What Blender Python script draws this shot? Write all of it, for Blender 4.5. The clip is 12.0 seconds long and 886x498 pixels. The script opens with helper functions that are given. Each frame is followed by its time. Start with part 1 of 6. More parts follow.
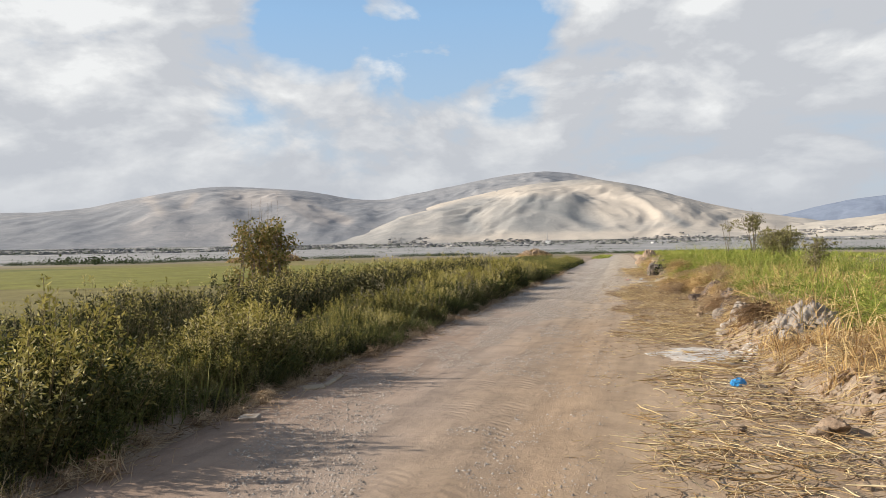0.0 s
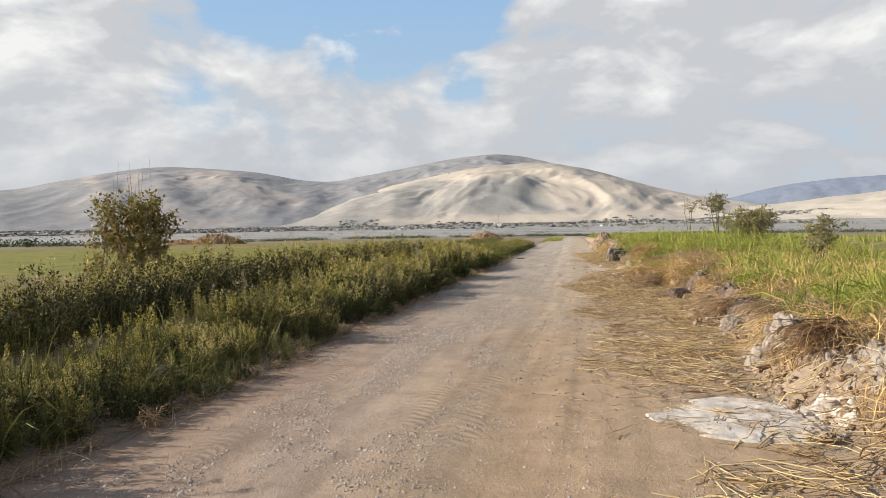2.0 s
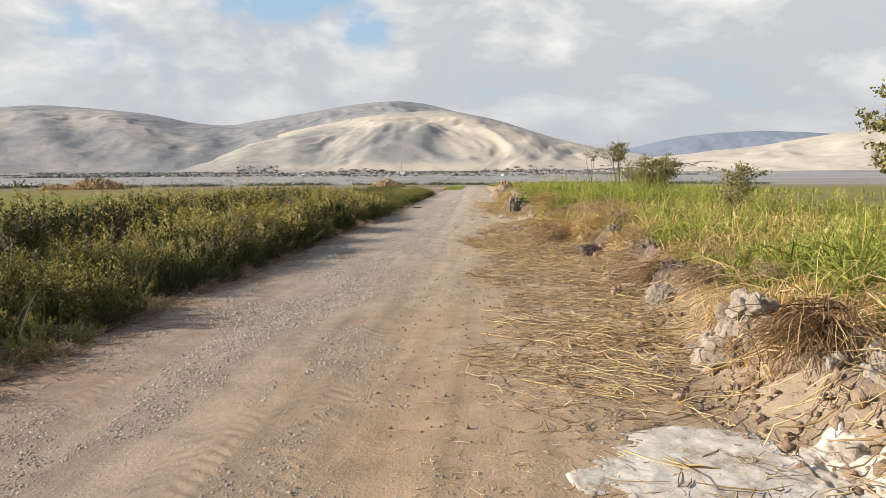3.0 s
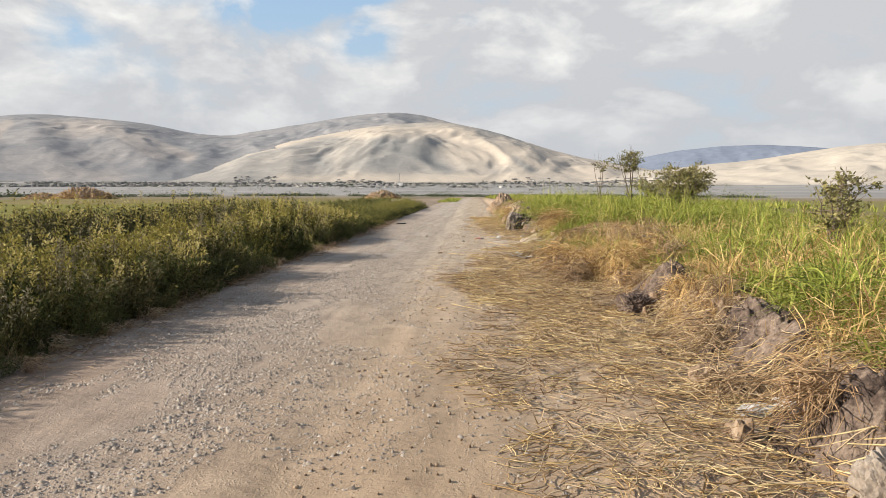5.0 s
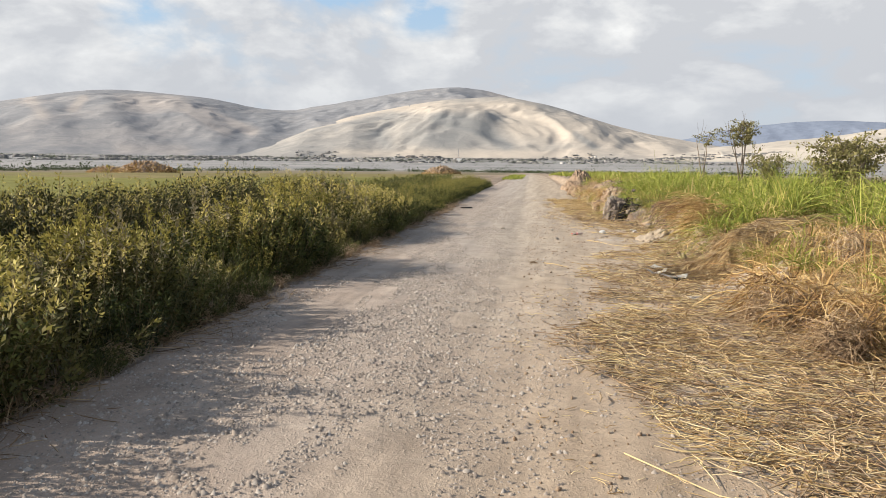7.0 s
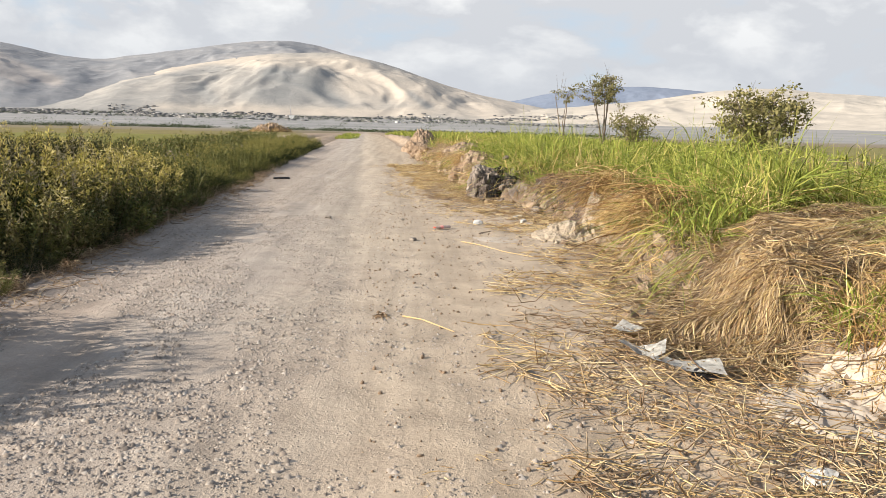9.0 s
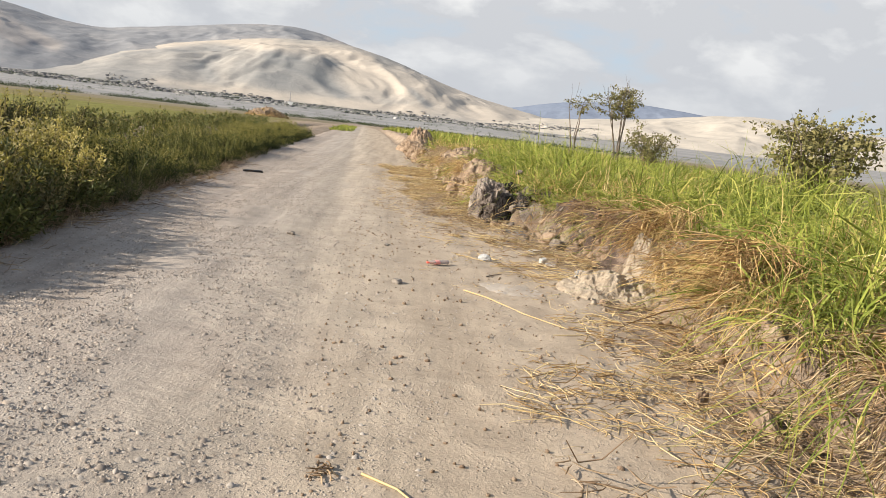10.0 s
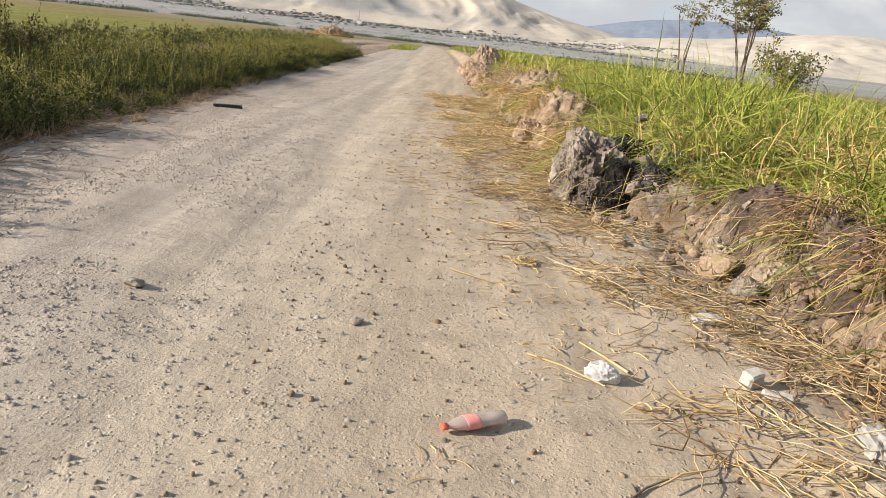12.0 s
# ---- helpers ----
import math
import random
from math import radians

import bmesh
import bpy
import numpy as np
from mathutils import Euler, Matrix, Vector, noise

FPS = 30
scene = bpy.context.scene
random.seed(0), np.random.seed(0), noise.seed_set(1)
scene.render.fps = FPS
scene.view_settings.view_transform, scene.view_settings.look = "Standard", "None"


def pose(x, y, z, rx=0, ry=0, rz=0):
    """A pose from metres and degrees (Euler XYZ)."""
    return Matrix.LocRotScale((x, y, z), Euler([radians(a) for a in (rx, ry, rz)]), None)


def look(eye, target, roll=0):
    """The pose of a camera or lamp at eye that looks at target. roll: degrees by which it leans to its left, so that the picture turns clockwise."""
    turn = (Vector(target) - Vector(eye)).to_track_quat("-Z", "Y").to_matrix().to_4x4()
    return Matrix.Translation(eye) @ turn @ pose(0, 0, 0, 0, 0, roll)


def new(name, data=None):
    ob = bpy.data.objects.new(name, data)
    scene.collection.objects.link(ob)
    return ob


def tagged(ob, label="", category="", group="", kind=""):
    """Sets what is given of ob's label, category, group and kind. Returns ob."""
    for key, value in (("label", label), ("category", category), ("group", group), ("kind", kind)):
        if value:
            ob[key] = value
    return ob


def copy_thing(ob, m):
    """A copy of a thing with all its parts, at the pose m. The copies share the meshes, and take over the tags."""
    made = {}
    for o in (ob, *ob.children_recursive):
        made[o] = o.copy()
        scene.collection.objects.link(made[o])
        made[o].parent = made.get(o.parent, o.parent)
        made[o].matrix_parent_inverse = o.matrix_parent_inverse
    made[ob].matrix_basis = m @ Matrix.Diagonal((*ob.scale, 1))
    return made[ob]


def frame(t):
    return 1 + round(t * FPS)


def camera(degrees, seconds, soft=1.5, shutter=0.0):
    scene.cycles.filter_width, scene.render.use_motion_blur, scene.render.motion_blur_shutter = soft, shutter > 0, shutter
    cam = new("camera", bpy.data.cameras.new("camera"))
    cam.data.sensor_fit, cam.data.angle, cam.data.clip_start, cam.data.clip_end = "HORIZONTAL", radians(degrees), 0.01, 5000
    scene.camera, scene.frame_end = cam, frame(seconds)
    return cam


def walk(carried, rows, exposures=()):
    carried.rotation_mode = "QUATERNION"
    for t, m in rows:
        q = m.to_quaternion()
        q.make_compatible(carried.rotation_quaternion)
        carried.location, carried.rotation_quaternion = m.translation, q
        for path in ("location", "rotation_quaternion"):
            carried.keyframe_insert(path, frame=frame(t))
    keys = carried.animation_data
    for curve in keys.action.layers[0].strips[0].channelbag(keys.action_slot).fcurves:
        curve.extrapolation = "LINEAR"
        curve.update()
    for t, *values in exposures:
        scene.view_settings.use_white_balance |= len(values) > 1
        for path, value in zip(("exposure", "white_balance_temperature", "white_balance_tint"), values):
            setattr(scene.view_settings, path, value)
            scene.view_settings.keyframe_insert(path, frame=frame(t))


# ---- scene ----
cam = camera(65.2, 12.0, soft=0.62)
PATH = [
    (0, (1.442, -2.134, 1.522), (0.858, -0.221, 1.517), -1.1),
    (0.5, (1.297, -1.137, 1.523), (0.73, 0.78, 1.554), -0.0),
    (1, (1.195, -0.078, 1.514), (0.592, 1.829, 1.478), -2.0),
    (1.5, (1.049, 1.101, 1.5), (0.588, 3.045, 1.408), -1.1),
    (2, (0.991, 2.231, 1.467), (0.54, 4.179, 1.409), -1.0),
    (2.5, (0.885, 3.373, 1.451), (0.414, 5.312, 1.321), -0.0),
    (3, (1.003, 4.576, 1.398), (0.827, 6.557, 1.188), -0.3),
    (3.2, (1.027, 5.006, 1.403), (0.884, 6.99, 1.195), -1.0),
    (4.8, (0.986, 8.399, 1.4), (0.82, 10.384, 1.224), -0.8),
    (5, (0.974, 8.812, 1.385), (0.805, 10.797, 1.208), 0.1),
    (5.5, (0.625, 10.146, 1.366), (0.241, 12.105, 1.247), 0.7),
    (6, (0.416, 11.096, 1.377), (-0.09, 13.021, 1.174), 1.7),
    (6.5, (0.224, 12.255, 1.404), (-0.245, 14.191, 1.228), 2.8),
    (7, (0.075, 13.548, 1.38), (-0.258, 15.505, 1.133), 0.5),
    (7.2, (0.063, 13.993, 1.352), (-0.182, 15.953, 1.038), 0.1),
    (8.8, (-0.165, 17.971, 1.325), (-0.099, 19.934, 0.95), 0.8),
    (9, (-0.183, 18.505, 1.317), (-0.047, 20.469, 0.962), 1.4),
    (9.5, (-0.228, 19.192, 1.363), (-0.286, 21.169, 1.062), -2.3),
    (10, (-0.135, 20.676, 1.326), (0.037, 22.637, 0.974), 6.6),
    (10.3, (-0.02, 21.404, 1.273), (0.167, 23.357, 0.881), 4.0),
    (10.5, (0.019, 21.843, 1.245), (0.298, 23.787, 0.868), 5.0),
    (11, (0.065, 22.907, 1.326), (0.214, 24.875, 1.005), -0.9),
    (11.5, (0.088, 24.002, 1.22), (0.204, 25.956, 0.808), -1.9),
    (11.8, (0.216, 24.65, 1.212), (0.28, 26.547, 0.583), 4.6),
    (12, (0.222, 25.07, 1.221), (0.226, 26.981, 0.637), 6.7),
]
walk(cam, [(t, look(e, a, r)) for t, e, a, r in PATH],
     [(0, 0.46, 6200, 10), (2.5, 0.5, 6350, 10), (5.5, 0.55, 6400, 10), (7, 0.59, 6280, 10), (9.1, 0.71, 6280, 10), (10, 0.61, 6320, 10), (11, 0.63, 6400, 10), (11.5, 0.57, 6400, 10), (12, 0.60, 6350, 10)])

# ---- world, sun and exposure ----
SUN_AZ, SUN_EL = radians(260), radians(24)   # clockwise from +y; the low light comes from the left and a little behind
to_sun = Vector((math.sin(SUN_AZ) * math.cos(SUN_EL), math.cos(SUN_AZ) * math.cos(SUN_EL), math.sin(SUN_EL)))
sun_data = bpy.data.lights.new("sun", "SUN")
sun_data.energy, sun_data.angle, sun_data.color = 5.7, radians(0.6), (1.0, 0.89, 0.75)
sun = new("sun", sun_data)
sun.matrix_basis = look(to_sun * 60, (0, 0, 0))


def link(nt, a, b):
    nt.links.new(a, b)


def math_node(nt, op, a, b=None, clamp=False):
    n = nt.nodes.new("ShaderNodeMath")
    n.operation, n.use_clamp = op, clamp
    for i, v in enumerate((a, b)):
        if v is None:
            continue
        if isinstance(v, (int, float)):
            n.inputs[i].default_value = v
        else:
            link(nt, v, n.inputs[i])
    return n.outputs[0]


def ramp(nt, fac, stops):
    n = nt.nodes.new("ShaderNodeValToRGB")
    while len(n.color_ramp.elements) < len(stops):
        n.color_ramp.elements.new(0.5)
    for e, (p, c) in zip(n.color_ramp.elements, stops):
        e.position = p
        e.color = (*c, 1) if isinstance(c, tuple) else (c, c, c, 1)
    link(nt, fac, n.inputs[0])
    return n.outputs[0]


def mix(nt, fac, a, b, kind="MIX"):
    n = nt.nodes.new("ShaderNodeMix")
    n.data_type, n.blend_type = "RGBA", kind
    for sock, v in ((n.inputs[0], fac), (n.inputs[6], a), (n.inputs[7], b)):
        if isinstance(v, (int, float)):
            sock.default_value = v
        elif isinstance(v, tuple):
            sock.default_value = (*v, 1)
        else:
            link(nt, v, sock)
    return n.outputs[2]


def noise_node(nt, vec, scale, detail=4.0, rough=0.55, warp=0.0):
    n = nt.nodes.new("ShaderNodeTexNoise")
    n.inputs["Scale"].default_value, n.inputs["Detail"].default_value = scale, detail
    n.inputs["Roughness"].default_value, n.inputs["Distortion"].default_value = rough, warp
    link(nt, vec, n.inputs["Vector"])
    return n.outputs["Fac"]


def vec_node(nt, op, a, b):
    n = nt.nodes.new("ShaderNodeVectorMath")
    n.operation = op
    for i, v in enumerate((a, b)):
        if isinstance(v, tuple):
            n.inputs[i].default_value = v
        else:
            link(nt, v, n.inputs[i])
    return n.outputs["Value" if op == "DOT_PRODUCT" else "Vector"]


def sky_way(az, el):
    """The direction at a compass bearing and a height, in degrees."""
    a, e = radians(az), radians(el)
    return (math.sin(a) * math.cos(e), math.cos(a) * math.cos(e), math.sin(e))


def build_world():
    world = bpy.data.worlds.new("world")
    world.use_nodes = True
    scene.world = world
    nt = world.node_tree
    back = nt.nodes["Background"]
    sky = nt.nodes.new("ShaderNodeTexSky")
    sky.sky_type, sky.sun_disc = "NISHITA", False
    sky.sun_elevation, sky.sun_rotation = SUN_EL, SUN_AZ
    sky.air_density, sky.dust_density, sky.ozone_density = 1.0, 0.6, 1.5
    way = nt.nodes.new("ShaderNodeTexCoord").outputs["Generated"]
    xyz = nt.nodes.new("ShaderNodeSeparateXYZ")
    link(nt, way, xyz.inputs[0])
    up = math_node(nt, "MAXIMUM", xyz.outputs[2], 0.0)
    # heaped clouds, flattened towards the horizon
    deck = vec_node(nt, "MULTIPLY", way, (1.0, 1.0, 2.0))
    heap = noise_node(nt, deck, 5.2, 9.0, 0.55, 0.25)
    bulk = noise_node(nt, vec_node(nt, "ADD", deck, (3.1, 1.7, 0.2)), 2.1, 4.0, 0.5)
    lit = noise_node(nt, vec_node(nt, "ADD", deck, (-0.035, -0.01, 0.075)), 5.2, 9.0, 0.55, 0.25)
    # breaks in the deck, high ahead
    gap = None
    for az, el, wide, deep in ((-13, 21, 8.5, 1.0), (-19, 16.5, 6, 0.55), (-27, 18.5, 6, 0.6), (-47, 17.5, 7, 0.6), (-10.8, 11.3, 3.2, 0.42), (-33, 9, 4, 0.35)):
        near = math_node(nt, "SUBTRACT", vec_node(nt, "DOT_PRODUCT", way, sky_way(az, el)), math.cos(radians(wide)), True)
        near = math_node(nt, "MULTIPLY", near, deep / (1 - math.cos(radians(wide))))
        gap = near if gap is None else math_node(nt, "MAXIMUM", gap, near)
    cover = math_node(nt, "ADD", math_node(nt, "MULTIPLY", heap, 0.75), math_node(nt, "MULTIPLY", bulk, 0.35))
    cover = math_node(nt, "SUBTRACT", math_node(nt, "ADD", cover, 0.13), math_node(nt, "MULTIPLY", gap, 0.34))
    cover = ramp(nt, cover, [(0.475, 0.0), (0.52, 0.55), (0.60, 1.0)])
    # overhead and behind the deck thins out to open blue
    cover = math_node(nt, "MULTIPLY", cover, ramp(nt, up, [(0.36, 1.0), (0.55, 0.22)]))
    # heads that face the light are white, their undersides grey
    shade = math_node(nt, "MULTIPLY", math_node(nt, "SUBTRACT", heap, lit), 1.5)
    shade = math_node(nt, "ADD", math_node(nt, "ADD", shade, math_node(nt, "MULTIPLY", bulk, 0.55)), math_node(nt, "MULTIPLY", heap, 0.35))
    right = ramp(nt, xyz.outputs[0], [(0.0, 0.0), (0.45, 0.10)])
    shade = math_node(nt, "SUBTRACT", shade, right)
    cloud = ramp(nt, shade, [(0.33, (6.2, 6.25, 6.35)), (0.45, (7.25, 7.25, 7.2)), (0.56, (8.3, 8.2, 7.95)), (0.66, (9.5, 9.35, 8.95))])
    low = ramp(nt, up, [(0.04, 1.0), (0.19, 0.0)])
    cloud = mix(nt, math_node(nt, "MULTIPLY", low, 0.75), cloud, (5.7, 5.85, 6.1))
    deep = mix(nt, 0.75, sky.outputs[0], ramp(nt, up, [(0.16, (5.4, 6.9, 8.3)), (0.32, (4.0, 6.3, 9.0)), (0.6, (1.5, 2.5, 4.2))]))
    sight = mix(nt, math_node(nt, "MAXIMUM", cover, math_node(nt, "MULTIPLY", low, 0.85)), deep, cloud)
    link(nt, sight, back.inputs["Color"])
    back.inputs["Strength"].default_value = 0.069


build_world()


# ---- shared helpers ----
def hash_noise(ix, iy, seed):
    h = (ix * 374761393 + iy * 668265263 + seed * 1442695041) & 0xFFFFFFFF
    h = ((h ^ (h >> 13)) * 1274126177) & 0xFFFFFFFF
    return ((h ^ (h >> 16)) & 0xFFFF) / 65535.0


def vnoise(x, y, seed=0):
    """Smooth value noise in 0..1 for arrays."""
    x, y = np.asarray(x, float), np.asarray(y, float)
    ix, iy = np.floor(x).astype(np.int64), np.floor(y).astype(np.int64)
    fx, fy = x - ix, y - iy
    fx, fy = fx * fx * (3 - 2 * fx), fy * fy * (3 - 2 * fy)
    a, b = hash_noise(ix, iy, seed), hash_noise(ix + 1, iy, seed)
    c, d = hash_noise(ix, iy + 1, seed), hash_noise(ix + 1, iy + 1, seed)
    return (a * (1 - fx) + b * fx) * (1 - fy) + (c * (1 - fx) + d * fx) * fy


def fbm(x, y, seed=0, octaves=4, gain=0.5):
    out, amp, total = 0.0, 1.0, 0.0
    for o in range(octaves):
        out = out + amp * vnoise(x * 2**o + 17.3 * o, y * 2**o - 9.1 * o, seed + o)
        total += amp
        amp *= gain
    return out / total


def smooth(a, b, x):
    t = np.clip((np.asarray(x, float) - a) / (b - a), 0, 1)
    return t * t * (3 - 2 * t)


def mesh_np(name, verts, quads=None, tris=None, shade_smooth=False):
    me = bpy.data.meshes.new(name)
    verts = np.asarray(verts, np.float32).reshape(-1, 3)
    quads = np.zeros((0, 4), np.int32) if quads is None else np.asarray(quads, np.int32).reshape(-1, 4)
    tris = np.zeros((0, 3), np.int32) if tris is None else np.asarray(tris, np.int32).reshape(-1, 3)
    loops = np.concatenate([quads.ravel(), tris.ravel()])
    counts = np.concatenate([np.full(len(quads), 4), np.full(len(tris), 3)]).astype(np.int32)
    starts = np.concatenate([[0], np.cumsum(counts)[:-1]]).astype(np.int32)
    me.vertices.add(len(verts))
    me.vertices.foreach_set("co", verts.ravel())
    me.loops.add(len(loops))
    me.loops.foreach_set("vertex_index", loops)
    me.polygons.add(len(counts))
    me.polygons.foreach_set("loop_start", starts)
    me.polygons.foreach_set("loop_total", counts)
    if shade_smooth:
        me.polygons.foreach_set("use_smooth", np.ones(len(counts), bool))
    me.update(calc_edges=True)
    return me


def put(name, me, material, parent=None, label="", category="", group="", kind=""):
    ob = new(name, me)
    if material is not None:
        me.materials.append(material)
    if parent is not None:
        ob.parent = parent
    return tagged(ob, label, category, group, kind)


def part(name, bm, material, parent, label=""):
    me = bpy.data.meshes.new(name)
    bm.to_mesh(me)
    bm.free()
    return put(name, me, material, parent, label)


def holder(name, place, label="", category="", group="", kind=""):
    ob = new(name)
    ob.empty_display_size = 0.1
    ob.location = place
    return tagged(ob, label, category, group, kind)


def unit(v):
    return v / np.maximum(np.linalg.norm(v, axis=-1, keepdims=True), 1e-9)


def tubes(paths, radius, sides=3):
    """Tapering tubes along paths (n, k, 3); radius (n, k)."""
    n, k, _ = paths.shape
    run = np.gradient(paths, axis=1)
    run = unit(run)
    ref = np.where(np.abs(run[..., 2:]) > 0.8, np.array([1.0, 0, 0]), np.array([0, 0, 1.0]))
    a = unit(np.cross(run, ref))
    b = np.cross(run, a)
    ang = np.arange(sides) * 2 * np.pi / sides
    ring = a[:, :, None] * np.cos(ang)[:, None] + b[:, :, None] * np.sin(ang)[:, None]
    verts = paths[:, :, None] + ring * radius[:, :, None, None]
    base = (np.arange(n)[:, None, None] * k + np.arange(k - 1)[None, :, None]) * sides
    s = np.arange(sides)[None, None]
    t = (s + 1) % sides
    quads = np.stack([base + s, base + t, base + sides + t, base + sides + s], -1).reshape(-1, 4)
    return verts.reshape(-1, 3), quads


def blades(root, tip, bend, width, levels=4):
    """Tapering grass blades from root to tip, bowed by bend; each is one island."""
    n = len(root)
    u = np.linspace(0, 1, levels + 1)[None, :, None]
    mid = (root + tip) / 2 + bend
    line = (1 - u) ** 2 * root[:, None] + 2 * u * (1 - u) * mid[:, None] + u**2 * tip[:, None]
    run = unit(tip - root)
    turn = np.random.rand(n) * np.pi
    side = np.stack([np.cos(turn), np.sin(turn), 0 * turn], -1)
    side = unit(side - run * (side * run).sum(-1, keepdims=True))
    wide = width[:, None, None] * (1 - u[:, :-1] ** 2 * 0.75) * side[:, None]
    left, right = line[:, :-1] - wide, line[:, :-1] + wide
    verts = np.concatenate([np.stack([left, right], 2).reshape(n, -1, 3), line[:, -1:]], 1)
    per = 2 * levels + 1
    first = np.arange(n)[:, None] * per
    lv = np.arange(levels - 1)[None] * 2
    quads = np.stack([first + lv, first + lv + 1, first + lv + 3, first + lv + 2], -1).reshape(-1, 4)
    tris = np.stack([first + per - 3, first + per - 2, first + per - 1], -1).reshape(-1, 3)
    return verts.reshape(-1, 3), quads, tris


def leaves(root, way, long, wide):
    """Flat pointed leaves, one quad each."""
    n = len(root)
    turn = unit(np.random.randn(n, 3))
    side = unit(np.cross(way, turn))
    a, d = root, root + way * long[:, None]
    m = root + way * (long * 0.5)[:, None]
    m = m + np.array([0, 0, -1.0]) * (long * 0.06)[:, None]
    b, c = m - side * wide[:, None], m + side * wide[:, None]
    verts = np.stack([a, b, d, c], 1).reshape(-1, 3)
    quads = np.arange(n * 4).reshape(-1, 4)
    return verts, quads


# ---- the lie of the land ----
def road_mid(y):
    return -0.30 - 0.043 * np.asarray(y, float)


def road_half(y):
    return np.clip(1.92 - 0.008 * np.asarray(y, float), 1.45, 1.95)


BANK_Y = (-60, 0, 5, 9, 14, 17, 20, 23, 25, 27, 28.6, 30.0, 30.6, 31.6, 32.6, 34, 40, 60, 140)
BANK_X = (5.2, 3.4, 2.9, 2.45, 2.7, 2.6, 2.25, 1.95, 2.05, 2.2, 2.15, 1.85, 1.3, 1.3, 1.5, 1.1, 1.0, 0.2, -3.2)


def bank_foot(y):
    return np.interp(y, BANK_Y, BANK_X)


def plain(d):
    """Height of the valley floor at a distance d: it sinks a little, then climbs to the foot of the hills."""
    return -4.6 * smooth(45, 420, d) + 5.5 * smooth(500, 1100, d) + 11 * smooth(1050, 1850, d) + 30 * smooth(1900, 2600, d)


def height(x, y):
    x, y = np.asarray(x, float), np.asarray(y, float)
    z = plain(np.hypot(x, y))
    near = 1 - smooth(70, 140, np.abs(y))
    u = x - bank_foot(y)
    lump = (fbm(x * 2.3, y * 2.3, 11, 4) - 0.5) * 0.5 + (0.4 - np.abs(2 * fbm(x * 5.5, y * 5.5, 12, 4, 0.6) - 1)) * 0.55
    # from y = 23 on the edge is a broken, steep face
    steep = smooth(22.5, 25, y) * (1 - smooth(44, 50, y))
    u = u + steep * ((fbm(x * 1.1, y * 1.6, 13, 3) - 0.5) * 0.55 + (fbm(x * 4.5, y * 4.5, 14, 2) - 0.5) * 0.16)
    bank = 0.30 * (smooth(-0.08, 0.38, u) * (1 - steep) + smooth(0.0, 0.15, u) * steep) + 0.05 * steep * smooth(0, 0.2, u) + 0.10 * smooth(0.6, 1.8, u) - 0.55 * smooth(9, 30, u)
    bank = bank + lump * (0.42 - 0.16 * steep) * smooth(-0.35, 0.3, u) * (1 - 0.7 * smooth(1.0, 2.0, u))
    v = road_mid(y) - road_half(y) - x
    left = 0.10 * smooth(0.1, 0.9, v) - 0.95 * smooth(1.6, 2.4, v) + 0.80 * smooth(2.9, 3.9, v) - 0.45 * smooth(5.6, 9.0, v)
    left = left + (fbm(x * 1.7, y * 1.7, 5, 3) - 0.5) * 0.16 * smooth(0.0, 0.8, v)
    fine = (fbm(x * 5, y * 5, 3, 3) - 0.5) * 0.035 * (1 - smooth(30, 60, np.hypot(x, y - 15)))
    return z + near * (bank + left + fine)


# ---- materials ----
def surface(name, rough=0.9, spec=0.25):
    m = bpy.data.materials.new(name)
    m.use_nodes = True
    nt = m.node_tree
    b = nt.nodes["Principled BSDF"]
    b.inputs["Roughness"].default_value = rough
    b.inputs["Specular IOR Level"].default_value = spec
    return m, nt, b


def place_of(nt):
    return nt.nodes.new("ShaderNodeNewGeometry").outputs["Position"]


def relief(nt, b, heights, strength=0.6, distance=0.02):
    n = nt.nodes.new("ShaderNodeBump")
    n.inputs["Strength"].default_value, n.inputs["Distance"].default_value = strength, distance
    link(nt, heights, n.inputs["Height"])
    link(nt, n.outputs[0], b.inputs["Normal"])


def blotchy(name, stops, coarse=1.5, fine=30.0, rough=0.92, bump=0.5, depth=0.02, spec=0.2):
    """An earthy or mineral surface: two scales of colour and a fine relief."""
    m, nt, b = surface(name, rough, spec)
    p = place_of(nt)
    a, f = noise_node(nt, p, coarse, 5, 0.6, 0.4), noise_node(nt, p, fine, 6, 0.65)
    fac = math_node(nt, "ADD", math_node(nt, "MULTIPLY", a, 0.62), math_node(nt, "MULTIPLY", f, 0.38))
    link(nt, ramp(nt, fac, stops), b.inputs["Base Color"])
    relief(nt, b, f, bump, depth)
    return m


